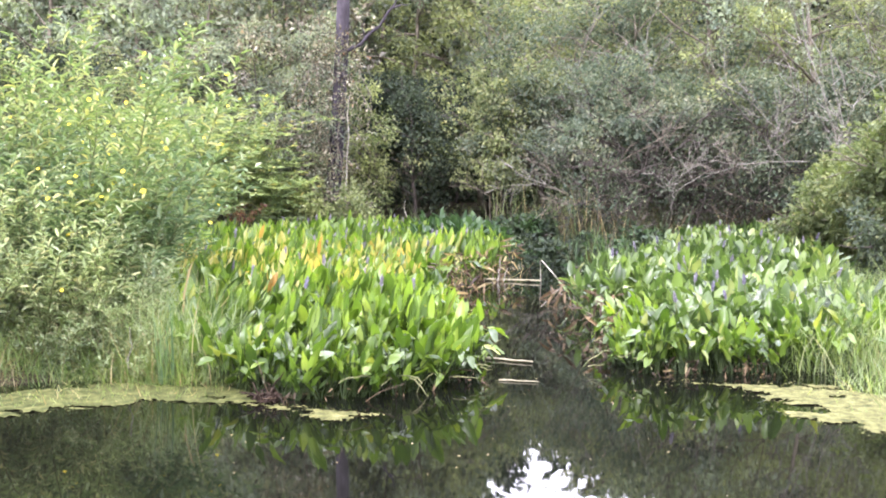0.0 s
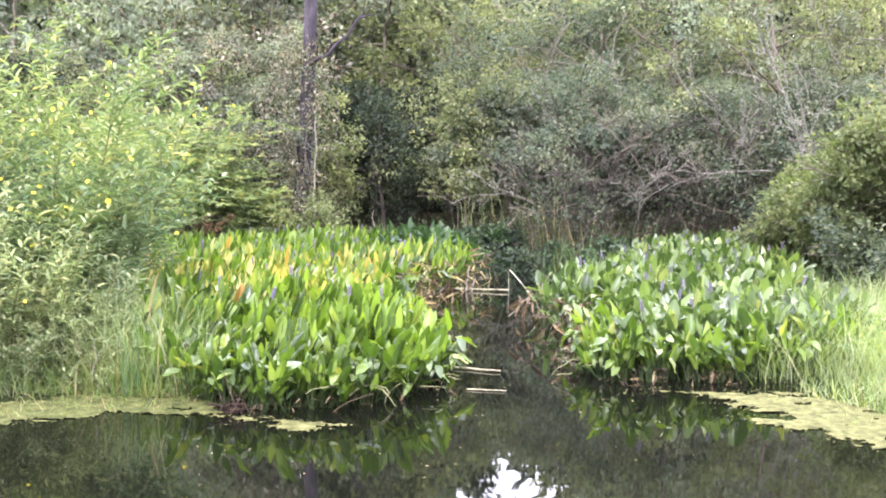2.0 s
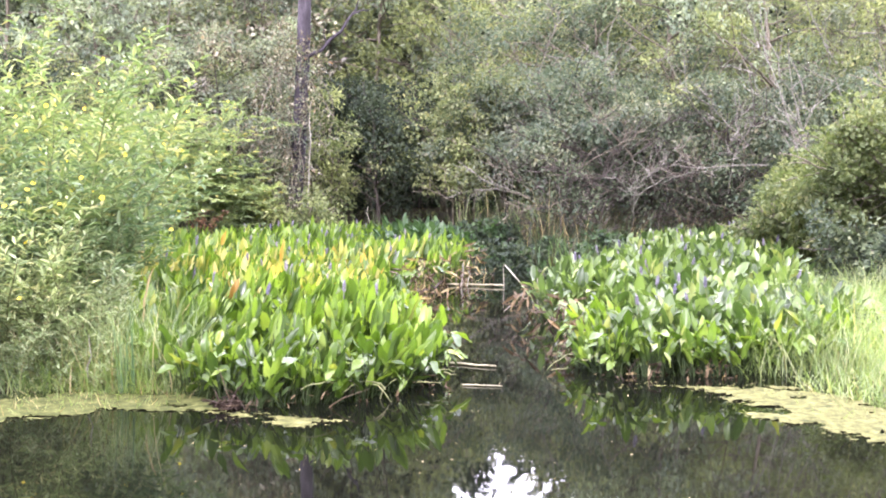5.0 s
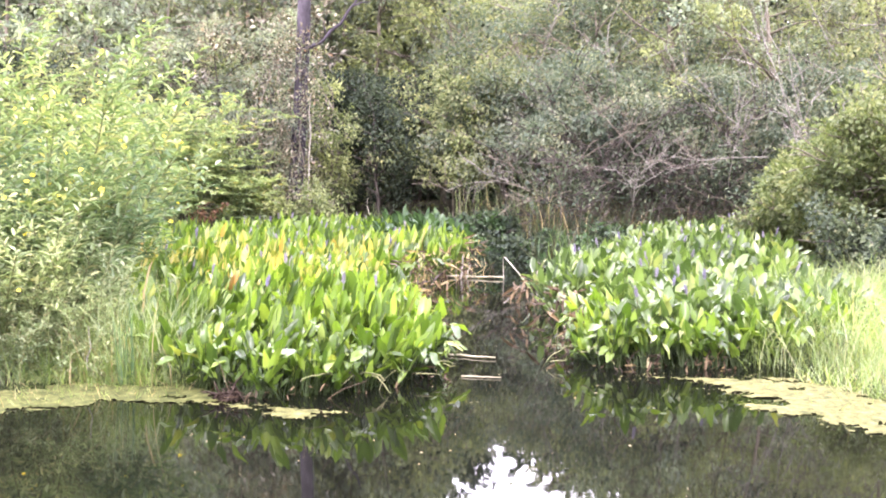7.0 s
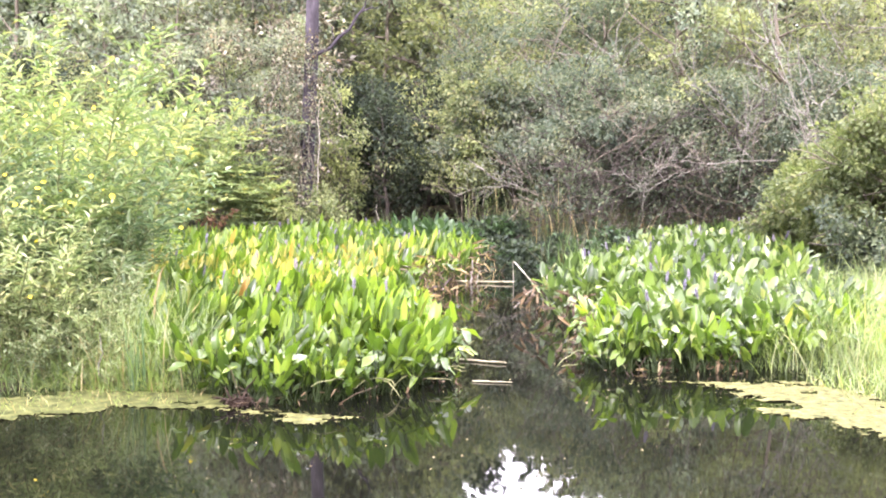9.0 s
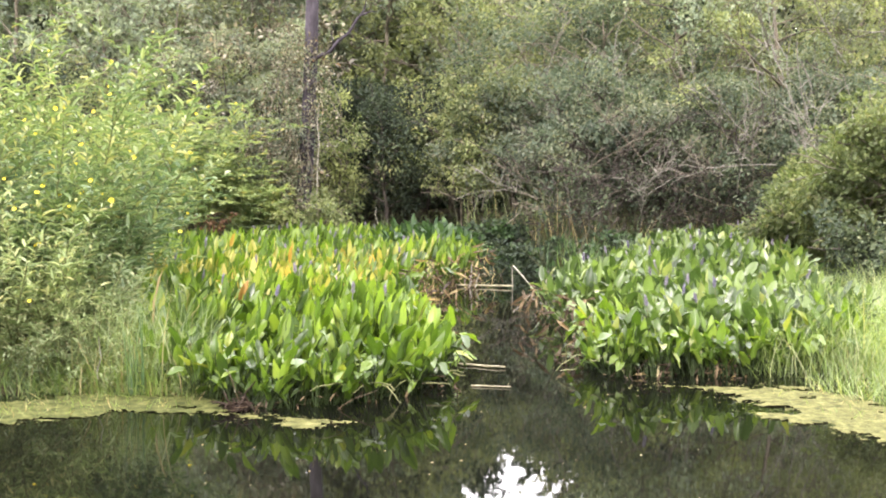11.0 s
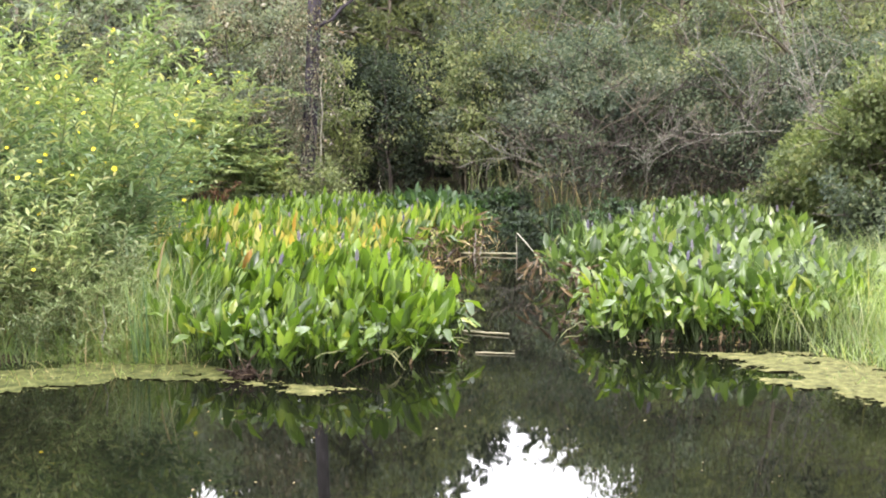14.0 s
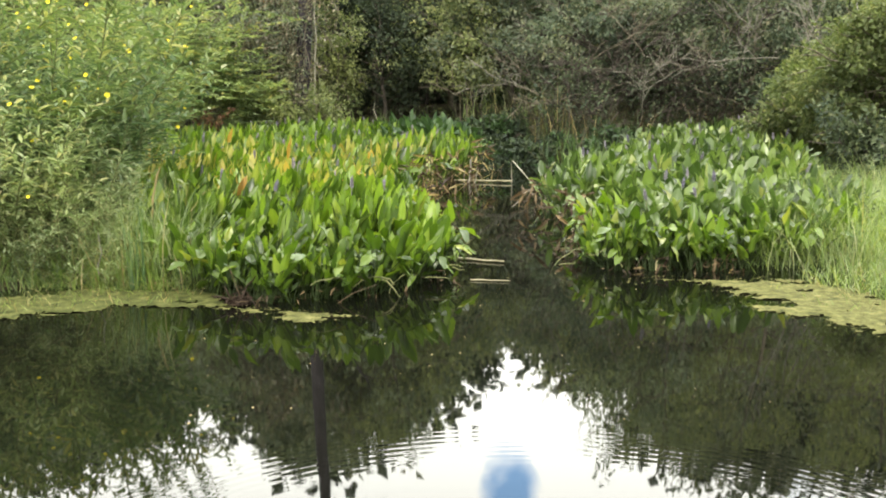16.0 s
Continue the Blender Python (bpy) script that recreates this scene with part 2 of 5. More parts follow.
# Blue-green darkened in the colour itself, for the shaded depths between crowns.
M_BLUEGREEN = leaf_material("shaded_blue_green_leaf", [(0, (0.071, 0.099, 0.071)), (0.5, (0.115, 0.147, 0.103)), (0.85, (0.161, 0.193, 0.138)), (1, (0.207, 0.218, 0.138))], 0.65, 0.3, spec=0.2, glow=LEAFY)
M_FEATHER = leaf_material("feathery_leaf", [(0, (0.14, 0.195, 0.085)), (0.6, (0.235, 0.305, 0.125)), (0.92, (0.33, 0.38, 0.155)), (1, (0.42, 0.37, 0.13))], 0.5, 0.35, glow=LEAFY)
M_MYRTLE = leaf_material("myrtle_leaf", [(0, (0.103, 0.129, 0.071)), (0.5, (0.161, 0.193, 0.103)), (0.85, (0.224, 0.247, 0.138)), (1, (0.276, 0.276, 0.138))], 0.7, 0.36, spec=0.15)
M_OAK = leaf_material("grey_green_leaf", [(0, (0.13, 0.157, 0.121)), (0.5, (0.193, 0.224, 0.177)), (0.85, (0.253, 0.278, 0.224)), (1, (0.286, 0.269, 0.199))], 0.7, 0.36, spec=0.15)
M_WAX = leaf_material("wax_leaf", [(0, (0.09, 0.122, 0.05)), (0.5, (0.14, 0.178, 0.075)), (1, (0.2, 0.235, 0.1))], 0.5, 0.36, spec=0.35)
M_HAZEL = leaf_material("pale_grey_green_leaf", [(0, (0.176, 0.22, 0.165)), (0.5, (0.259, 0.314, 0.237)), (1, (0.352, 0.402, 0.297))], 0.7, 0.36, spec=0.15)
M_YOUNG = leaf_material("yellow_green_leaf", [(0, (0.168, 0.196, 0.103)), (0.5, (0.252, 0.286, 0.146)), (1, (0.336, 0.364, 0.179))], 0.7, 0.36, spec=0.15, glow=LEAFY)
# Dark green deepened further to paint the shade under and between the trees.
M_DARK = leaf_material("shade_darkened_leaf", [(0, (0.027, 0.038, 0.029)), (0.6, (0.046, 0.065, 0.043)), (1, (0.078, 0.102, 0.058))], 0.65, 0.2, spec=0.2)
M_VINE = leaf_material("grey_brown_vine_leaf", [(0, (0.06, 0.055, 0.045)), (0.5, (0.15, 0.135, 0.1)), (0.8, (0.3, 0.28, 0.23)), (0.94, (0.46, 0.44, 0.39)), (1, (0.25, 0.15, 0.08))], 0.7, 0.2, spec=0.15)
M_PINE = leaf_material("pine_needle", [(0, (0.035, 0.06, 0.025)), (1, (0.08, 0.11, 0.04))], 0.5, 0.15)
M_YELLOW = leaf_material("yellow_petal", [(0, (0.75, 0.6, 0.03)), (1, (0.85, 0.75, 0.06))], 0.5, 0.3, blotch=(0.7, 0.5, 0.03), blotch_at=0.8)
M_RUST = leaf_material("rusty_fern", [(0, (0.07, 0.035, 0.02)), (0.6, (0.15, 0.075, 0.042)), (1, (0.25, 0.16, 0.1))], 0.7, 0.2, blotch=(0.08, 0.03, 0.02))
M_BARK = rough_material("pine_bark", (0.025, 0.021, 0.025), (0.06, 0.051, 0.062), (0.115, 0.1, 0.12), 5, 0.9, 0.03, (1, 1, 0.35))
M_TWIG = rough_material("grey_twig_bark", (0.09, 0.075, 0.055), (0.17, 0.145, 0.11), (0.28, 0.25, 0.2), 9, 0.85, 0.006)
M_PALE = rough_material("bleached_branch", (0.22, 0.2, 0.16), (0.38, 0.35, 0.29), (0.5, 0.47, 0.4), 9, 0.85, 0.006)
M_TWIGPALE = rough_material("weathered_branch", (0.13, 0.12, 0.1), (0.22, 0.205, 0.175), (0.32, 0.3, 0.26), 9, 0.85, 0.006)
M_BROWNTWIG = rough_material("brown_twig", (0.04, 0.033, 0.029), (0.08, 0.067, 0.058), (0.135, 0.115, 0.1), 9, 0.85, 0.006)
M_STEM = rough_material("green_brown_stem", (0.08, 0.095, 0.035), (0.14, 0.16, 0.06), (0.2, 0.18, 0.09), 9, 0.6, 0.003)
M_LOG = rough_material("wet_bleached_pole", (0.2, 0.18, 0.11), (0.34, 0.31, 0.2), (0.46, 0.42, 0.3), 9, 0.6, 0.006)
M_MUD = rough_material("pond_mud", (0.018, 0.014, 0.008), (0.04, 0.03, 0.017), (0.075, 0.06, 0.03), 2.5, 0.8, 0.03)
M_STALK = rough_material("leaf_stalk", (0.02, 0.036, 0.01), (0.038, 0.06, 0.017), (0.06, 0.08, 0.028), 9, 0.5, 0.002)
M_ALGA = rough_material("algae_mat", (0.045, 0.05, 0.016), (0.125, 0.125, 0.045), (0.23, 0.215, 0.09), 13, 0.9, 0.012, spec=0.1)
M_SCUM = rough_material("algae_scum", (0.024, 0.03, 0.009), (0.085, 0.094, 0.03), (0.18, 0.175, 0.07), 10, 0.9, 0.012, spec=0.1)
M_ROOT = rough_material("dark_red_roots", (0.016, 0.01, 0.007), (0.038, 0.023, 0.015), (0.075, 0.047, 0.03), 20, 0.8, 0.01)
M_STALKDRY = rough_material("pale_stalk", (0.09, 0.105, 0.04), (0.18, 0.185, 0.08), (0.28, 0.265, 0.13), 9, 0.6, 0.003)
M_WATER = water_material()


# ---- mesh helpers ----
rng = np.random.default_rng(7)


def mesh(name, V, F, mats, index=None, smooth=True):
    """A mesh of vertices and quads or triangles (one width of face)."""
    V, F = np.asarray(V, np.float32), np.asarray(F, np.int32)
    me = bpy.data.meshes.new(name)
    k = F.shape[1]
    me.vertices.add(len(V))
    me.vertices.foreach_set("co", V.ravel())
    me.loops.add(F.size)
    me.loops.foreach_set("vertex_index", F.ravel())
    me.polygons.add(len(F))
    me.polygons.foreach_set("loop_start", np.arange(len(F), dtype=np.int32) * k)
    for m in mats if isinstance(mats, (list, tuple)) else [mats]:
        me.materials.append(m)
    if index is not None:
        me.polygons.foreach_set("material_index", np.asarray(index, np.int32))
    me.polygons.foreach_set("use_smooth", np.full(len(F), smooth))
    me.update(calc_edges=True)
    me.validate()
    return me


def child(name, me, parent, m=None, label=""):
    ob = new(name, me)
    ob.parent = parent
    if m is not None:
        ob.matrix_basis = m
    return tagged(ob, label) if label else ob


def thing(name, label, category, at=(0, 0, 0), group="", kind=""):
    e = new(name)
    e.empty_display_size = 0.1
    e.location = at
    return tagged(e, label, category, group, kind)


class Soup:
    """Gathers pieces (vertices and quads) of one mesh."""

    def __init__(self):
        self.V, self.F, self.I, self.n = [], [], [], 0

    def add(self, V, F, mat=0):
        V, F = np.asarray(V, float).reshape(-1, 3), np.asarray(F, int)
        self.V.append(V), self.F.append(F + self.n), self.I.append(np.full(len(F), mat))
        self.n += len(V)

    def scatter(self, V, F, R, P, mat=0):
        """Copies of a small shape by N matrices R (scale included) at N places P."""
        V, F, R, P = np.asarray(V, float), np.asarray(F, int), np.asarray(R), np.asarray(P)
        W = np.einsum("nij,kj->nki", R, V) + P[:, None, :]
        G = F[None] + (np.arange(len(P)) * len(V))[:, None, None]
        self.add(W.reshape(-1, 3), G.reshape(-1, F.shape[1]), mat)

    def mesh(self, name, mats, smooth=True):
        return mesh(name, np.concatenate(self.V), np.concatenate(self.F), mats, np.concatenate(self.I), smooth)


def tube(points, radii, sides=5):
    """A tapered tube along points: vertices and quads."""
    P = np.asarray(points, float)
    radii = np.broadcast_to(radii, (len(P),))
    T = np.gradient(P, axis=0)
    T /= np.linalg.norm(T, axis=1)[:, None] + 1e-9
    ref = np.where(np.abs(T[:, 2:3]) > 0.9, np.array([[1.0, 0, 0]]), np.array([[0, 0, 1.0]]))
    if len(P) > 1:
        ref = np.repeat(ref[:1], len(P), 0)
    A = np.cross(T, ref)
    A /= np.linalg.norm(A, axis=1)[:, None] + 1e-9
    B = np.cross(T, A)
    a = np.arange(sides) * 2 * np.pi / sides
    V = P[:, None] + radii[:, None, None] * (np.cos(a)[None, :, None] * A[:, None] + np.sin(a)[None, :, None] * B[:, None])
    F = [(i * sides + j, i * sides + (j + 1) % sides, (i + 1) * sides + (j + 1) % sides, (i + 1) * sides + j)
         for i in range(len(P) - 1) for j in range(sides)]
    return V.reshape(-1, 3), np.array(F)


def frames_for(direction, up_bias=None):
    """Rotation matrices whose y axis follows each direction, with a random or given roll."""
    D = direction / (np.linalg.norm(direction, axis=1)[:, None] + 1e-9)
    n = len(D)
    R0 = rng.normal(size=(n, 3)) if up_bias is None else rng.normal(size=(n, 3)) * (1 - up_bias) + np.array([0, 0, 1.0]) * up_bias * 1.5
    Z = R0 - (R0 * D).sum(1)[:, None] * D
    Z /= np.linalg.norm(Z, axis=1)[:, None] + 1e-9
    X = np.cross(D, Z)
    return np.stack([X, D, Z], 2)


# small leaf shapes: along +y, face up, folded on the midrib
LEAF_V = np.array([(0, 0, 0), (0.5, 0.42, 0.12), (0, 1, -0.05), (-0.5, 0.42, 0.12)])
LEAF_F = np.array([(0, 1, 2, 3)])
LANCE_V = np.array([(0, 0, 0), (0.5, 0.35, 0.1), (0.32, 0.75, 0.04), (0, 1, -0.12), (-0.32, 0.75, 0.04), (-0.5, 0.35, 0.1), (0, 0.4, 0), (0, 0.76, -0.04)])
LANCE_F = np.array([(0, 1, 6, 5), (6, 1, 2, 7), (5, 6, 7, 4), (7, 2, 3, 4)])


def inside(poly, P):
    """Which of the points P lie in the plan outline poly."""
    x, y = P[:, 0], P[:, 1]
    r = np.zeros(len(P), bool)
    for (x1, y1), (x2, y2) in zip(poly, poly[1:] + poly[:1]):
        c = (y1 > y) != (y2 > y)
        r ^= c & (x < (x2 - x1) * (y - y1) / (y2 - y1 + 1e-12) + x1)
    return r


def edge_distance(poly, P):
    d = np.full(len(P), 1e9)
    for a, b in zip(poly, poly[1:] + poly[:1]):
        a, b = np.array(a), np.array(b)
        s = np.clip(((P[:, :2] - a) @ (b - a)) / ((b - a) @ (b - a)), 0, 1)
        d = np.minimum(d, np.linalg.norm(P[:, :2] - a - s[:, None] * (b - a), axis=1))
    return d


def spread(poly, step, jitter=0.45):
    """Uneven points over an outline, one to each step square."""
    A = np.array(poly)
    gx, gy = np.meshgrid(np.arange(A[:, 0].min(), A[:, 0].max(), step), np.arange(A[:, 1].min(), A[:, 1].max(), step))
    P = np.stack([gx.ravel(), gy.ravel()], 1)
    P = P + rng.uniform(-jitter, jitter, P.shape) * step
    return P[inside(poly, P)]


def wav(x, y):
    """A smooth uneven value from -1 to 1 over the plan."""
    return (np.sin(x * 1.7 + 1.3 * np.sin(y * 0.9)) + np.sin(y * 1.3 + 2 + 1.1 * np.sin(x * 1.1)) + 0.6 * np.sin(x * 4.1 + y * 3.3) + 0.5 * np.sin(x * 7.9 - y * 6.1 + 1)) / 3.1


# ---- plan ----
LEFT_BED = [(-1.62, 8.15), (-1.38, 7.92), (-1.0, 7.95), (-0.62, 8.1), (-0.25, 8.42), (-0.03, 8.85), (0.04, 9.25), (-0.1, 10.2), (-0.32, 11.6), (-0.45, 13.4),
            (-0.35, 15.1), (0.38, 16.3), (0.45, 18), (0.25, 21.0), (-1.8, 21.5), (-3.3, 21.2), (-4.7, 19.6), (-4.2, 15.5), (-3.35, 11), (-3.1, 10.2), (-2.7, 9.3), (-2.1, 8.6)]
RIGHT_BED = [(1.16, 9.35), (1.4, 9.1), (1.82, 9.1), (2.25, 9.15), (2.8, 9.3), (3.4, 9.6), (4.0, 10.5), (4.2, 12.5), (4.75, 15.4), (5.5, 19), (5.8, 20.9), (4.1, 21.1), (3.3, 19.6), (2.6, 16.9), (1.9, 15.0), (1.3, 14.0),
             (1.12, 12.7), (1.3, 11.5), (1.28, 10.3)]
POND = [(-30, -12), (30, -12), (14, 4.5), (3.8, 6.3), (3.1, 8.2), (3.6, 9.2), (4.5, 10.4), (5.5, 12.4), (6.2, 15), (6.5, 21), (4.5, 21.4), (2.6, 20.2), (1.6, 19.6), (0.6, 20.6),
        (0.3, 21.6), (-3.0, 21.8), (-5.2, 20.2), (-4.6, 15.5), (-3.4, 11), (-2.7, 8.9), (-3.4, 8.2), (-14, 5.5)]


def ground_z(P):
    d = edge_distance(POND, P)
    d = np.where(inside(POND, P), -d, d)
    shallow = -0.12 - 0.5 * np.clip((-d - 0.1) / 2.5, 0, 1)
    bank = 0.02 + 0.5 * (1 - np.exp(-np.clip(d, 0, 60) / 3.5)) + 0.03 * np.clip(d, 0, 1.5) * wav(P[:, 0] * 2, P[:, 1] * 2)
    s = np.clip((d + 0.25) / 0.4, 0, 1)
    return shallow * (1 - s) + bank * s


def ground():
    ax = np.concatenate([-np.geomspace(700, 12, 26), np.arange(-11.7, 11.8, 0.3), np.geomspace(12, 700, 26)])
    ay = np.concatenate([-np.geomspace(700, 4, 26), np.arange(-3.5, 28, 0.3), 28 + np.geomspace(0.5, 700, 28)])
    gx, gy = np.meshgrid(ax, ay)
    P = np.stack([gx.ravel(), gy.ravel()], 1)
    V = np.c_[P, ground_z(P)]
    nx = len(ax)
    i = (np.arange(len(ay) - 1)[:, None] * nx + np.arange(nx - 1)[None]).ravel()
    F = np.stack([i, i + 1, i + nx + 1, i + nx], 1)
    tagged(new("ground", mesh("ground", V, F, M_MUD)), "dark muddy marsh ground with wet banks", "ground", kind="structure")
    ax, ay = np.linspace(-32, 32, 33), np.linspace(-14, 24, 33)
    gx, gy = np.meshgrid(ax, ay)
    V = np.c_[gx.ravel(), gy.ravel(), np.zeros(gx.size)]
    i = (np.arange(32)[:, None] * 33 + np.arange(32)[None]).ravel()
    F = np.stack([i, i + 1, i + 34, i + 33], 1)
    tagged(new("water", mesh("water", V, F, M_WATER)), "still dark pond water mirroring plants and cloudy sky", "water", kind="structure")


ground()


# ---- pickerelweed ----
def pickerel_leaf(h, L, W, lean, tilt, curve, rows=8, cols=5, sides=3):
    """Stalk of height h that leans to +x, and a broad heart-based blade at its top, tilted from upright (radians)."""
    s = np.linspace(0, 1, 3 if cols == 3 else 4)
    stalk = np.stack([lean * h * s ** 2, 0.02 * np.sin(s * 3), h * s], 1)
    tv, tf = tube(stalk, np.linspace(0.006, 0.0038, len(s)), sides)
    so = Soup()
    so.add(tv, tf)
    sv = np.linspace(0, 1, rows) ** 0.9
    ang = tilt + curve * sv
    step = L * np.diff(sv)
    cx = np.concatenate([[0], np.cumsum(np.sin(ang[:-1]) * step)]) + stalk[-1, 0]
    cz = np.concatenate([[0], np.cumsum(np.cos(ang[:-1]) * step)]) + stalk[-1, 2]
    prof = np.interp(sv, [0, 0.06, 0.18, 0.35, 0.55, 0.75, 0.9, 1], [0.55, 0.88, 1.0, 0.97, 0.8, 0.52, 0.25, 0.02])
    twist, fold = 3.2 * (h - 0.4), 0.3 + 0.7 * abs(h * 7 % 1 - 0.5)
    V = []
    for k in range(rows):
        nx, nz = np.cos(ang[k]), -np.sin(ang[k])
        for c in np.linspace(-1, 1, cols):
            w = prof[k] * W / 2 * c
            lift = fold * abs(w) + 0.09 * W * np.sin(9 * sv[k] + 4 * c + 20 * h) * abs(c) + twist * 0.3 * w * sv[k]
            back = -0.2 * L * abs(c) ** 1.5 * max(0, 1 - sv[k] * 3.5)
            V.append((cx[k] - nx * lift + np.sin(ang[k]) * back, w, cz[k] - nz * lift + np.cos(ang[k]) * back))
    F = [(k * cols + c, k * cols + c + 1, (k + 1) * cols + c + 1, (k + 1) * cols + c) for k in range(rows - 1) for c in range(cols - 1)]
    so.add(V, F, 1)
    return np.concatenate(so.V), np.concatenate(so.F), np.concatenate(so.I)


def spike_shape(h):
    """Flower stalk with a tapering spike of small florets."""
    so = Soup()
    s = np.linspace(0, 1, 4)
    tv, tf = tube(np.stack([0.05 * h * s ** 2, 0 * s, h * s], 1), np.linspace(0.006, 0.004, 4), 3)
    so.add(tv, tf, 0)
    top, n = np.array([0.05 * h, 0, h]), 46
    k = np.arange(n)
    z, a = k / n * 0.12 - 0.015, k * 2.4
    r = 0.014 * np.interp(k / n, [0, 0.15, 0.7, 1], [0.7, 1, 0.85, 0.3])
    P = top + np.stack([np.cos(a) * r * 0.4, np.sin(a) * r * 0.4, z], 1)
    D = np.stack([np.cos(a), np.sin(a), np.full(n, 0.7)], 1)
    R = frames_for(D) * (r * 1.5)[:, None, None]
    so.scatter(LEAF_V * (1.1, 1, 1), LEAF_F, R, P, 1)
    core_v, core_f = tube(top + np.stack([0 * s, 0 * s, -0.015 + 0.11 * s], 1), [0.006, 0.009, 0.008, 0.003], 5)
    so.add(core_v, core_f, 1)
    return so


# stalk height, blade length and width, stalk lean, blade tilt from upright, blade bend
LEAF_KINDS = [(0.50, 0.215, 0.09, 0.06, -0.05, 0.25), (0.53, 0.21, 0.096, 0.1, 0.15, 0.3), (0.45, 0.205, 0.1, 0.16, 0.35, 0.3),
              (0.51, 0.22, 0.088, 0.08, -0.25, 0.3), (0.42, 0.2, 0.102, 0.25, 0.55, 0.4), (0.47, 0.2, 0.106, 0.18, 0.4, 0.3),
              (0.37, 0.19, 0.1, 0.45, 1.7, 0.35), (0.33, 0.18, 0.095, 0.5, 2.3, 0.2), (0.57, 0.21, 0.072, 0.05, 0.0, 0.2),
              (0.45, 0.21, 0.14, 0.24, 0.8, 0.45), (0.48, 0.215, 0.135, 0.16, 0.4, 0.45), (0.4, 0.2, 0.14, 0.4, 1.7, 0.4), (0.49, 0.205, 0.125, 0.12, 0.15, 0.35),
              (0.23, 0.21, 0.095, 0.32, 0.25, 0.3), (0.16, 0.2, 0.095, 0.45, 0.6, 0.4), (0.35, 0.21, 0.09, 0.15, 0.05, 0.3), (0.30, 0.2, 0.096, 0.25, 0.3, 0.35)]
# how often each leaf shape occurs on a kind of plant
MIXES = {"green": [3, 3, 2.4, 3, 1.5, 1.5, .2, .1, 1.5, .8, .8, .2, .6, .6, .3, 1.2, .8], "droop": [.5, .5, 1, .5, 1.2, 1, 1.2, 1, .1, .6, .3, .8, .1, 2.4, 1.6, 3, 3],
         "skirt": [0, 0, .2, 0, .8, .3, 1.2, 1.2, 0, .2, 0, .6, 0, 3, 2.8, 1.2, 1.6], "mid": [.3, .3, 1, .3, 1.4, 1, .8, .5, 0, .8, .2, .8, .1, 1, .3, 3, 3],
         "teal": [.2, .4, .6, .2, 1, 1, .3, .2, 0, 4, 4, 3, 2, .2, .2, .5, .6],
         "broad": [.5, .8, .8, .5, 1, 1, .3, .2, .2, 4.2, 3.8, 2.6, 2.2, .4, .2, .8, 1]}


def plant_layout(kind, n):
    """Which leaf shapes one plant has, with turn and size."""
    p = np.array(MIXES.get(kind, MIXES["green"]), float)
    ks = rng.choice(len(LEAF_KINDS), n, p=p / p.sum())
    return [(int(k), rng.uniform(0, 360), rng.uniform(0.72, 1.18), rng.uniform(-0.07, 0.07), rng.uniform(-0.07, 0.07)) for k in ks]


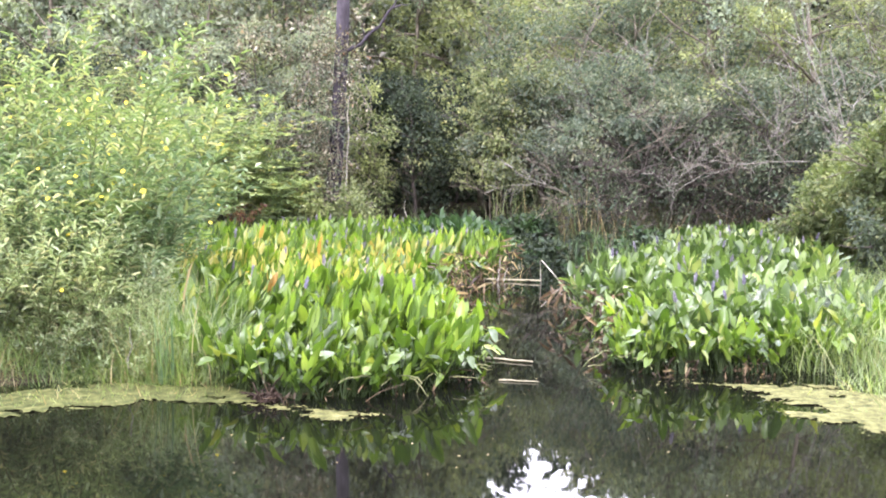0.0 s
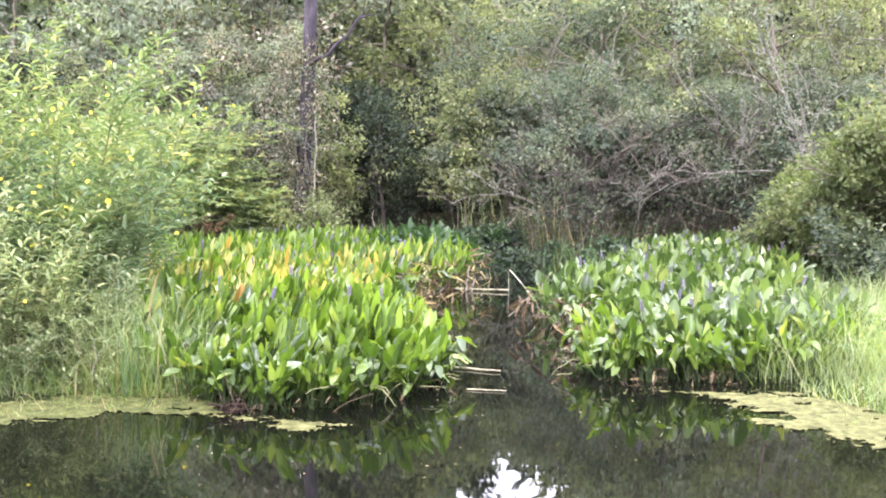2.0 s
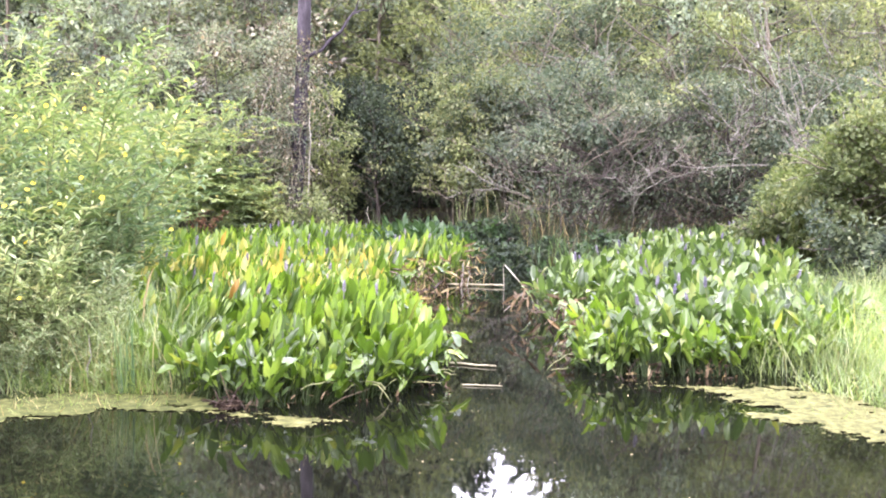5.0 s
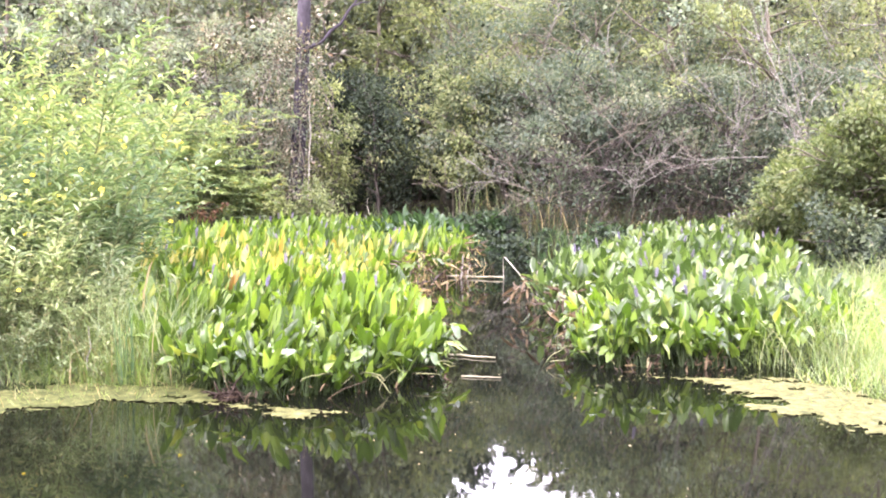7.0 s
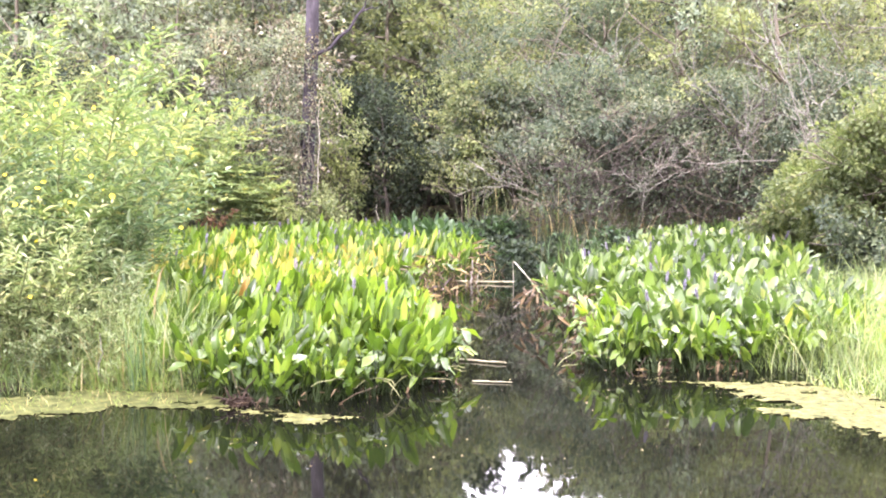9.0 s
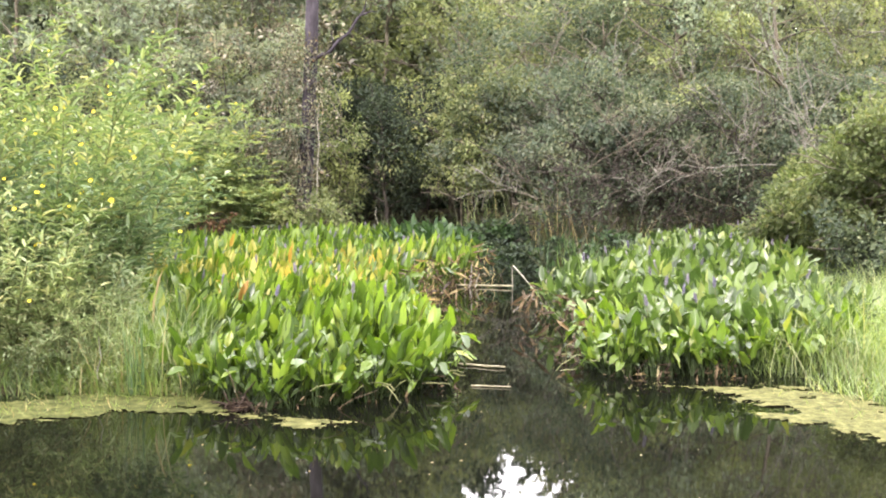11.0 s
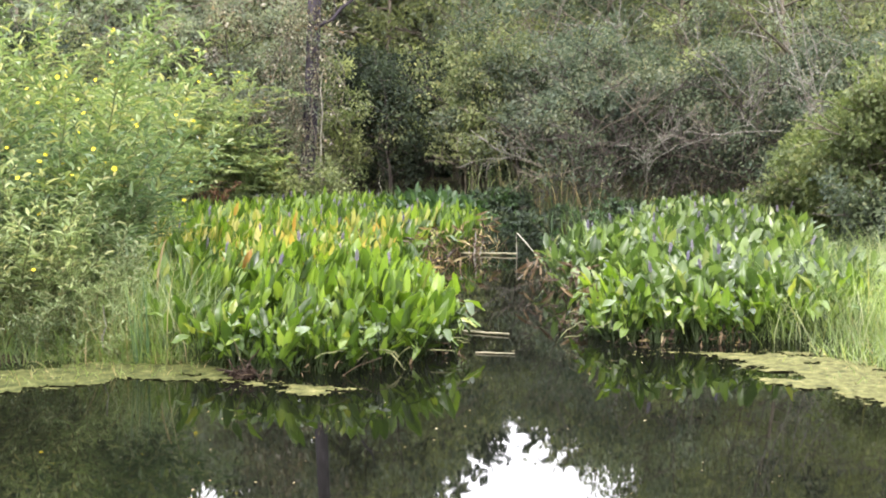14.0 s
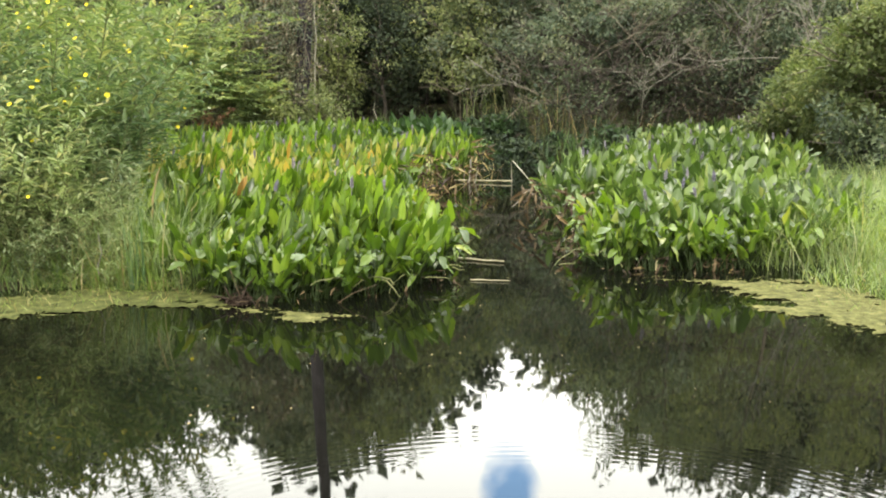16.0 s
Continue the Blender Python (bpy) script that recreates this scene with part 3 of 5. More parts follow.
def pickerel_beds():
    shapes = [pickerel_leaf(k[0], k[1] * 0.88, k[2] * 0.82, *k[3:]) for k in LEAF_KINDS]
    small = [pickerel_leaf(k[0], k[1] * 0.92, k[2] * 0.85, *k[3:], rows=5, cols=3, sides=3) for k in LEAF_KINDS]
    tiny = [pickerel_leaf(k[0], k[1] * 0.95, k[2] * 0.88, *k[3:], rows=4, cols=3, sides=3) for k in LEAF_KINDS]
    def split(v, f, i, k, name, mat):
        used, inv = np.unique(f[i == k], return_inverse=True)
        return mesh(name, v[used], inv.reshape(-1, 4), mat)

    stalks = [split(v, f, i, 0, "leaf_stalk", M_STALK) for v, f, i in shapes]
    green = [split(v, f, i, 1, "leaf", M_PICK) for v, f, i in shapes]
    old = [split(v, f, i, 1, "leaf", M_PICK_OLD) for v, f, i in shapes]
    broad = [split(v, f, i, 1, "leaf", M_BROAD) for v, f, i in shapes]
    spikes = [spike_shape(h).mesh("flower_spike", [M_STEM, M_SPIKE]) for h in (0.66, 0.74)]
    protos = []
    for kind in ("green", "green", "green", "green", "mid", "mid", "mid", "droop", "droop", "skirt", "skirt", "skirt", "flower", "flower", "old", "old", "broad", "broad", "broad", "broad_flower"):
        label = {"green": "green pickerelweed plant with glossy lance leaves in shallow water", "droop": "pickerelweed plant with hanging heart-shaped leaves at the water edge",
                 "mid": "young pickerelweed plant with leaves at half height", "skirt": "low pickerelweed plant with leaves close to the water", "flower": "pickerelweed plant with a violet flower spike above green leaves", "old": "yellowing pickerelweed plant with orange and green leaves", "broad": "pickerelweed plant with broad pale green leaves",
                 "broad_flower": "broad-leaved pickerelweed plant with a violet flower spike"}[kind]
        p = thing("pickerelweed_plant", label, "water plant", group="pickerelweed plants in the pond")
        for k, turn, size, dx, dy in plant_layout(kind.split("_")[0], 9 if kind == "skirt" else 12):
            me = old[k] if kind == "old" and rng.random() < 0.6 else broad[k] if "broad" in kind else green[k]
            blade = child("leaf", me, p, pose(dx, dy, 0, 0, 0, turn) @ Matrix.Scale(size, 4))
            child("leaf_stalk", stalks[k], blade)
        if "flower" in kind:
            child("flower_spike", spikes[len(protos) % 2], p, pose(0.02, 0.01, 0, 0, 4, 60), "violet flower spike on a green stalk")
        protos.append((kind, p))
    pick = {k: [p for kk, p in protos if kk == k] for k in ("green", "mid", "droop", "skirt", "flower", "old", "broad", "broad_flower")}
    used, far = set(), []
    for bed, poly in (("left", LEFT_BED), ("right", RIGHT_BED)):
        P = spread(poly, 0.194)
        rim = spread(poly, 0.14 if bed == "left" else 0.122)
        rim = rim[(edge_distance(poly, rim) < 0.16) & (rim[:, 1] < 11.5)]
        P = np.concatenate([P, rim])
        small_from = len(P) - len(rim)
        d = edge_distance(poly, P)
        near_line = 9.7 if bed == "left" else 10.3
        for i, ((x, y), e) in enumerate(zip(P, d)):
            r = rng.random()
            kind = "green"
            if i >= small_from:
                kind = "skirt"
            elif e < 0.42 and y < 13 and (e > 0.2 or r > 0.7):
                kind = "mid" if r < 0.8 or e < 0.3 else "green"
            elif e < 0.2 and y < 16:
                kind = "droop" if r < 0.85 else "green"
            elif bed == "left" and abs(x + 0.3) < 0.25 and abs(y - 12.4) < 0.6 and r < 0.7:
                kind = "old"
            elif bed == "left" and 10.6 < y < 16.8 and x < -0.1 and r < 0.85 * (1 - abs(y - 13.4) / 4.6) + 0.25 * wav(x * 2, y):
                kind = "old"
            elif r > (0.925 if bed == "left" else 0.945) and y > 8.9:
                kind = "flower"
            if bed == "left" and y > 18.4 and x > -1.0 + 0.4 * wav(x * 2, y * 2):
                kind = "teal"
            if kind in ("green", "flower") and (bed == "right" or (y < 9.4 and rng.random() < 0.3)):
                kind = "broad" if kind == "green" else "broad_flower"
            size = (0.85 + 0.1 * wav(x, y) + rng.uniform(-0.1, 0.1)) * (0.9 if e < 0.2 else 1.0) * (1.2 if kind == "teal" else 1.0)
            if bed == "right" and 10.4 < y < 12 and x < 1.9:
                size *= min(1.0, 0.58 + 0.6 * max(0.0, e - 0.1))
            m = pose(x, y, -0.04, rng.normal(0, 10), rng.normal(9 if bed == "left" else 2, 10), 0) @ pose(0, 0, 0, 0, 0, rng.uniform(0, 360)) @ Matrix.Scale(size, 4)
            if y < near_line:
                src = pick[kind][rng.integers(len(pick[kind]))]
                if src in used:
                    c = copy_thing(src, m)
                    c.matrix_basis = m
                else:
                    src.matrix_basis = m
                    used.add(src)
            else:
                far.append((bed, kind, m))
    for kind, p in protos:
        if p not in used:
            for c in (*p.children_recursive, p):
                bpy.data.objects.remove(c)
    for bed in ("left", "right"):
        so = Soup()
        for b, kind, m in far:
            if b != bed:
                continue
            for k, turn, size, dx, dy in plant_layout(kind.split("_")[0], 10):
                M = np.array(m @ pose(dx, dy, 0, 0, 0, turn) @ Matrix.Scale(size, 4))
                v, f, i = (small if m.translation.y < 13.5 else tiny)[k]
                so.scatter(v, f, M[None, :3, :3], M[None, :3, 3], 3 if kind == "teal" else 1 if kind == "old" and rng.random() < 0.58 else 4 if bed == "right" else 0)
            if "flower" in kind:
                sp = spike_shape(0.66 + 0.1 * rng.random())
                M = np.array(m)
                so.add(np.concatenate(sp.V) @ M[:3, :3].T + M[:3, 3], np.concatenate(sp.F), 2)
        ob = new("pickerelweed_bed", so.mesh("pickerelweed_bed", [M_PICK_BED, M_PICK_OLD_BED, M_SPIKE, M_TEAL, M_BROAD_BED]))
        tagged(ob, "dense green pickerelweed bed with yellowing leaves" if bed == "left" else "dense green pickerelweed bed with violet flower spikes", "water plants", kind="stuff")


rng = np.random.default_rng(21)
pickerel_beds()


# ---- grasses ----
def blades(so, P, length, width, lean, mat=0, segs=3, bend=0.6):
    """Curved grass blades standing at the points P (x, y, z)."""
    n = len(P)
    L = length * rng.uniform(0.55, 1.2, n)
    a, tilt = rng.uniform(0, 2 * np.pi, n), np.abs(rng.normal(0, lean, n))
    s = np.linspace(0, 1, segs + 1)
    ang = tilt[:, None] + bend * rng.uniform(0.2, 1.6, n)[:, None] * s[None] ** 1.5
    dx, dz = np.sin(ang) * (L / segs)[:, None], np.cos(ang) * (L / segs)[:, None]
    r = np.concatenate([np.zeros((n, 1)), np.cumsum(dx[:, :-1], 1)], 1)
    z = np.concatenate([np.zeros((n, 1)), np.cumsum(dz[:, :-1], 1)], 1)
    w = width * rng.uniform(0.7, 1.3, n)[:, None] * np.interp(s, [0, 0.4, 1], [0.8, 1, 0.06])[None] / 2
    b = rng.uniform(0, 2 * np.pi, n)[:, None]
    C = np.stack([np.cos(a)[:, None] * r, np.sin(a)[:, None] * r, z], 2) + P[:, None, :]
    S = np.stack([np.cos(b) * w, np.sin(b) * w, 0 * w], 2)
    V = np.stack([C - S, C + S], 2).reshape(-1, 3)
    k = 2 * (segs + 1)
    f = np.array([(2 * i, 2 * i + 1, 2 * i + 3, 2 * i + 2) for i in range(segs)])
    F = (np.arange(n)[:, None, None] * k + f[None]).reshape(-1, 4)
    so.add(V, F, mat)


def on_ground(P, dz=-0.02):
    return np.c_[P, np.maximum(ground_z(P), -0.05) + dz]


def grass(name, label, poly, step, length, width, lean, mats, shares, bend=0.6, segs=3):
    so = Soup()
    P = on_ground(spread(poly, step))
    P = P[wav(P[:, 0] * 2.3, P[:, 1] * 2.3) + rng.uniform(-0.6, 0.9, len(P)) > -0.35]
    pick = rng.choice(len(mats), len(P), p=shares)
    for i in range(len(mats)):
        blades(so, P[pick == i], length, width, lean, i, segs, bend)
    return tagged(new(name, so.mesh(name, mats, False)), label, "grass", kind="stuff")


grass("bank_grass", "green tangled bank grass at the pond edge", [(-5.0, 8.2), (-4.2, 8.3), (-2.9, 8.45), (-2.1, 8.45), (-1.85, 8.6), (-2.4, 9.5), (-3.2, 11.2), (-4.6, 11.5), (-5.5, 9)],
      0.03, 0.34, 0.008, 0.95, [M_GRASS_B, M_GRASS, M_DEAD, M_STRAW], [0.45, 0.4, 0.08, 0.07], 1.3, 4)
grass("bank_grass", "bright yellow-green tall grass on the sunny bank", [(2.7, 8.7), (3.05, 7.9), (3.7, 7.2), (5, 7.2), (5.6, 9), (5.2, 10.6), (4.2, 10.0), (3.3, 9.2)],
      0.028, 0.32, 0.007, 0.85, [M_GRASS_B, M_PALEGRASS, M_STRAW], [0.6, 0.35, 0.05], 1.4, 4)
grass("bank_grass", "soft green grass growing among the pickerelweed", [(2.5, 9.0), (3.2, 8.8), (4.6, 10.0), (5.8, 12.5), (6.2, 14.5), (4.7, 14), (3.1, 11.2), (2.4, 9.8)],
      0.042, 0.6, 0.006, 0.6, [M_PALEGRASS, M_GRASS_B, M_GRASS], [0.3, 0.35, 0.35], 1.5, 4)
grass("bank_grass", "pale green fine grass leaning over the bank", [(-5.0, 8.5), (-3.2, 8.55), (-2.2, 8.55), (-2.0, 8.8), (-2.5, 9.5), (-5.0, 9.6)],
      0.033, 0.6, 0.006, 0.85, [M_GRASS_B, M_GRASS, M_STRAW], [0.7, 0.22, 0.08], 1.5, 4)
grass("bank_grass", "pale sunlit grass standing between the bank and the water plants", [(-3.1, 8.45), (-2.0, 8.3), (-1.75, 8.4), (-1.8, 8.75), (-2.4, 9.2), (-3.2, 8.9)],
      0.025, 0.5, 0.007, 0.95, [M_GRASS_B, M_GRASS, M_STRAW], [0.8, 0.12, 0.08], 2.0, 5)
grass("bank_grass", "tall pale green grass veiling the edge of the water plants", [(-2.9, 8.9), (-2.5, 8.6), (-1.85, 8.5), (-1.7, 8.7), (-1.9, 9.1), (-2.6, 9.7), (-3.1, 9.5)],
      0.034, 0.95, 0.006, 0.4, [M_PALEGRASS, M_GRASS_B, M_STRAW], [0.8, 0.16, 0.04], 1.5, 5)
grass("bank_grass", "green grass hanging over the scummy water edge", [(-5.0, 8.0), (-3.6, 8.1), (-2.7, 8.35), (-1.9, 8.3), (-1.75, 8.55), (-2.6, 8.75), (-3.6, 8.5), (-5.0, 8.4)],
      0.034, 0.3, 0.006, 0.9, [M_GRASS_B, M_GRASS, M_STRAW], [0.5, 0.4, 0.1], 1.3, 4)
grass("bank_grass", "pale tall grass mixed into the edge of the water plants", [(-2.7, 9.1), (-2.0, 8.45), (-1.75, 8.5), (-1.85, 9.1), (-2.5, 10.6), (-3.0, 10.7)],
      0.04, 0.72, 0.007, 0.4, [M_GRASS_B, M_GRASS, M_STRAW], [0.8, 0.14, 0.06], 0.9, 4)
grass("bank_grass", "tall soft grass overgrowing the water plants by the bank", [(2.55, 9.2), (3.5, 9.0), (4.8, 10.6), (6.0, 13.0), (5.3, 13.6), (3.7, 11.8), (2.95, 10.4)],
      0.04, 0.84, 0.006, 0.55, [M_PALEGRASS, M_GRASS_B, M_GRASS], [0.5, 0.3, 0.2], 1.6, 5)
grass("marsh_sedge", "olive and tan marsh sedge, darkened in colour for the shade under the far trees", [(1.5, 19.6), (2.6, 19.2), (3.2, 20.2), (4.0, 21.0), (6.3, 21.0), (6.6, 23), (2, 22.8), (1.4, 20.6)],
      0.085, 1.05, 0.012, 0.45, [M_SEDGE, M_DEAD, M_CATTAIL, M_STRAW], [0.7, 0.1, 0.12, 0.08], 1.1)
grass("cattail_stand", "blue-green blades standing in the water by the far bank", [(1.45, 17.9), (2.5, 17.2), (2.9, 18.0), (1.6, 18.7)],
      0.075, 0.8, 0.015, 0.35, [M_CATTAIL, M_SEDGE], [0.4, 0.6], 0.9)
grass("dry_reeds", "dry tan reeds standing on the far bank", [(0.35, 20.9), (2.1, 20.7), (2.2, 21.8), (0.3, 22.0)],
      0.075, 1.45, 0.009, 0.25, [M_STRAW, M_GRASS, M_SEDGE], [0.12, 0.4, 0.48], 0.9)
grass("bank_grass", "low green grass along the far bank", [(-5.4, 20.2), (-3, 20.8), (0.2, 20.8), (0.2, 22.2), (-5.4, 22.2)],
      0.09, 0.8, 0.013, 0.3, [M_GRASS, M_SEDGE], [0.5, 0.5], 0.6)


rng = np.random.default_rng(22)


# ---- trees and shrubs ----
def wander(p, direction, length, n, droop=0.0, shake=0.12):
    """Points of a crooked branch."""
    P, d = [np.array(p, float)], np.array(direction, float)
    d /= np.linalg.norm(d)
    for i in range(n):
        d = d + rng.normal(0, shake, 3) + np.array([0, 0, -droop])
        d /= np.linalg.norm(d)
        P.append(P[-1] + d * length / n)
    return np.array(P)


def clumps(so, centres, per, radius, size, width, mat=0, flat=0.7, shape=(LEAF_V, LEAF_F), up=0.5):
    """Rounded lumps of leaves at the centres, thickest towards the outside of each lump."""
    c = np.repeat(np.asarray(centres), per, 0)
    rad = np.repeat(rng.uniform(0.6, 1.35, len(centres)), per) * radius
    off = rng.normal(0, 1, c.shape)
    off /= np.linalg.norm(off, axis=1)[:, None] + 1e-6
    D = off + rng.normal(0, 0.8, c.shape) + np.array([0, 0, -0.25])
    ax = np.repeat(rng.normal(0, 1, (len(centres), 3)) * (1, 1, 0.5), per, 0)
    ax /= np.linalg.norm(ax, axis=1)[:, None] + 1e-6
    off = off + ax * ((off * ax).sum(1) * 0.9)[:, None]
    off = off * (rad * 0.85 * rng.uniform(0.15, 1, len(c)) ** 0.45 * rng.uniform(0.85, 1.15, len(c)))[:, None] * np.array([1, 1, flat])
    s = size * rng.uniform(0.55, 1.3, len(c))
    R = frames_for(D, up_bias=up) * s[:, None, None]
    R[:, :, 0] *= width
    so.scatter(shape[0], shape[1], R, c + off, mat)


def tree(name, label, x, y, height, spread_r, leaf_mats, shares, trunk_r=0.07, bark=None, low=0.25, limbs=12, twigs=7, per=55, size=0.075,
         width=0.55, clump_r=0.3, lean=(0, 0), droop=0.02, category="tree", rise=0.7, group="trees round the pond"):
    bark = bark or M_TWIG
    z0 = float(ground_z(np.array([[x, y]]))[0]) - 0.05
    t = thing(name, label, category, (x, y, z0), group)
    stem = wander((0, 0, 0), (lean[0], lean[1], 1), height * 0.92, 8, 0, 0.07)
    child("trunk", mesh("trunk", *tube(stem, np.linspace(trunk_r, trunk_r * 0.18, 9), 7), bark), t)
    ends = []
    for i in range(limbs):
        f = low + (0.97 - low) * (i + rng.uniform(0.1, 0.9)) / limbs
        k = f * 8
        p = stem[int(k)] + (stem[min(8, int(k) + 1)] - stem[int(k)]) * (k - int(k))
        a = i * 2.4 + rng.uniform(-0.5, 0.5)
        reach = spread_r * (1.15 - 0.65 * max(0, (f - 0.35) / 0.65)) * rng.uniform(0.65, 1.15)
        limb = wander(p, (math.cos(a), math.sin(a), rise * rng.uniform(0.3, 1.4)), reach, 5, droop, 0.16)
        so = Soup()
        so.add(*tube(limb, np.linspace(trunk_r * 0.42 * (1.1 - f * 0.6), 0.008, 6), 5))
        for j in range(twigs):
            q = limb[rng.integers(2, 6)]
            tw = wander(q, rng.normal(0, 1, 3) + np.array([math.cos(a), math.sin(a), 0.3]), reach * rng.uniform(0.2, 0.5), 3, 0.0, 0.2)
            so.add(*tube(tw, np.linspace(0.009, 0.003, 4), 3))
            if j % 2 == 0:
                ends.append(tw[-1])
        ends.append(limb[-1])
        for j in range(3):
            tip = wander(limb[rng.integers(3, 6)], np.array([math.cos(a), math.sin(a), 0.5]) + rng.normal(0, 0.6, 3), reach * rng.uniform(0.4, 0.75), 4, 0.0, 0.15)
            so.add(*tube(tip, np.linspace(0.013, 0.005, 5), 4))
        child("branch", so.mesh("branch", bark), t)
    ends = np.array(ends)
    so = Soup()
    pick = rng.choice(len(leaf_mats), len(ends), p=shares)
    for i in range(len(leaf_mats)):
        if (pick == i).any():
            clumps(so, ends[pick == i], per, clump_r, size, width, i)
    child("crown", so.mesh("crown", leaf_mats, False), t)
    return t


def skyline(x, y):
    """Height of the treetops over the plan: a notch above the channel and a lower stretch to its west."""
    rise = np.interp(x / y, [-0.31, -0.27, -0.22, -0.17, -0.13, -0.09, -0.04, 0.0, 0.03, 0.052, 0.09, 0.125, 0.175, 0.2, 0.3],
                     [0.38, 0.35, 0.318, 0.335, 0.39, 0.38, 0.35, 0.325, 0.288, 0.245, 0.282, 0.293, 0.322, 0.38, 0.4])
    return rise * y - 2.1


OAKY = "small wetland tree with grey-green leaves and thin grey limbs"
for x, y, h, r, mats, shares, lab in [
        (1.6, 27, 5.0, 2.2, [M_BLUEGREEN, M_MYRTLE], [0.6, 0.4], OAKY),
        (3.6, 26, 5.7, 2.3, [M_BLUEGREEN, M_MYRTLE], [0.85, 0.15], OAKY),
        (5.6, 26, 8.3, 2.7, [M_HAZEL, M_YOUNG], [0.6, 0.4], OAKY),
        (7.6, 25, 8.8, 2.7, [M_YOUNG, M_OAK], [0.5, 0.5], "wetland tree with yellow-green upper leaves and bare grey limbs"),
        (9.6, 25, 9.3, 2.5, [M_YOUNG, M_MYRTLE], [0.9, 0.1], "wetland tree with yellow-green upper leaves and bare grey limbs"),
        (2.6, 30, 5.7, 2.3, [M_YOUNG, M_OAK], [0.6, 0.4], "wetland tree with yellow-green leaves behind the first row"),
        (4.8, 31, 7.5, 2.5, [M_YOUNG, M_HAZEL], [0.5, 0.5], "wetland tree with yellow-green leaves behind the first row"),
        (7.4, 30, 9.8, 2.6, [M_HAZEL, M_YOUNG], [0.5, 0.5], OAKY),
        (0.2, 30.5, 6.0, 2.3, [M_YOUNG, M_MYRTLE], [0.5, 0.5], "wetland tree with yellow-green leaves behind the first row"),
        (-1.8, 31, 9.2, 2.5, [M_YOUNG, M_HAZEL], [0.6, 0.4], OAKY),
        (-4.2, 29, 9.0, 2.4, [M_OAK, M_VINE], [0.7, 0.3], OAKY),
        (-6.2, 28, 7.4, 2.5, [M_HAZEL, M_OAK], [0.6, 0.4], "pale grey-green tree beyond the bushes"),
        (-8.3, 29, 7.2, 2.6, [M_HAZEL, M_FEATHER], [0.8, 0.2], "pale green feathery tree beyond the bushes"),
        (-10.6, 28, 8.4, 2.8, [M_HAZEL, M_FEATHER], [0.8, 0.2], "pale green feathery tree beyond the bushes"),
        (-3.0, 32, 9.8, 2.4, [M_HAZEL, M_YOUNG], [0.5, 0.5], OAKY),
        (-5.4, 31.5, 9.4, 2.4, [M_OAK, M_YOUNG], [0.7, 0.3], OAKY),
        (6.4, 28.5, 8.6, 2.2, [M_HAZEL, M_YOUNG], [0.6, 0.4], OAKY),
        (9.2, 28.5, 10.4, 2.6, [M_HAZEL, M_YOUNG], [0.6, 0.4], OAKY),
        (12.2, 27, 9.0, 2.8, [M_OAK, M_YOUNG], [0.6, 0.4], OAKY),
        (-13.5, 27, 9.5, 3.0, [M_OAK, M_MYRTLE], [0.6, 0.4], OAKY)]:
    h = min(h, float(skyline(x, y)) - 0.5)
    tree("wetland_tree", lab, x, y, h, r, mats, shares, trunk_r=0.09, low=0.12, limbs=18, twigs=6, per=112 if y < 28 else 56, size=0.108 if y < 28 else 0.15, clump_r=0.46)

rng = np.random.default_rng(23)
# The M_DARK share puts the shade of the recesses into the leaf colour.
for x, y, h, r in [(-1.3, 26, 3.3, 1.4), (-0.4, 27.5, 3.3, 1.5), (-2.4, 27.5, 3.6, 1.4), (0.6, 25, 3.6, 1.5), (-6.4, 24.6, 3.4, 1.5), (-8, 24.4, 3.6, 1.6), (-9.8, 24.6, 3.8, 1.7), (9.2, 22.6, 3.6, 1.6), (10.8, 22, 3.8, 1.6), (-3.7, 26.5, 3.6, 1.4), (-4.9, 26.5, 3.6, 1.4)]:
    tree("shaded_shrub", "dark green shrub, its leaves painted darker for the deep shade between trees", x, y, h, r, [M_DARK, M_MYRTLE], [0.95, 0.05] if -3 < x < 0.3 else [0.3, 0.7], 0.05, M_BROWNTWIG, 0.08, 13, 7, 125, 0.1, clump_r=0.42,
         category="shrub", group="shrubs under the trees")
for x, y, h, r in [(1.5, 24.4, 2.8, 1.3), (2.6, 23.2, 3.2, 1.7), (4.2, 22.8, 3.0, 1.6), (5.8, 22.6, 3.2, 1.7), (7.4, 22, 3.4, 1.7)]:
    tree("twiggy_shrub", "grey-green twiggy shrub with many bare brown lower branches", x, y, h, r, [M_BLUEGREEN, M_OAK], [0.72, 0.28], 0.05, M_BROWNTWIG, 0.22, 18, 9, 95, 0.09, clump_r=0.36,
         category="shrub", droop=0.05, group="shrubs under the trees")
for x, y, h, r in [(2.3, 20.8, 1.7, 0.6), (3.0, 21.6, 1.6, 0.7), (4.2, 22.0, 1.9, 0.8), (5.3, 21.9, 1.7, 0.7), (3.5, 22.3, 2.1, 0.8)]:
    tree("twiggy_shrub", "small grey-brown twiggy shrub with thin dark leaves standing in sedge", x, y, h, r, [M_DARK, M_BLUEGREEN], [0.4, 0.6], 0.022, M_BROWNTWIG, 0.12, 16, 9, 9, 0.075, clump_r=0.26,
         category="shrub", group="shrubs under the trees")
for x, y, h, r in [(5.6, 17.6, 1.85, 0.7), (5.95, 16.4, 2.1, 1.0), (6.7, 15.2, 2.2, 1.35), (7.0, 16.6, 2.6, 1.5), (7.6, 14.6, 2.3, 1.2)]:
    tree("wax_myrtle_bush", "dense olive-green waxy shrub leaning over the bank", x, y, h, r, [M_WAX, M_MYRTLE], [0.7, 0.3], 0.05, M_TWIG, 0.14, 20, 9, 110, 0.088,
         category="bush", clump_r=0.27, group="bushes on the bank")


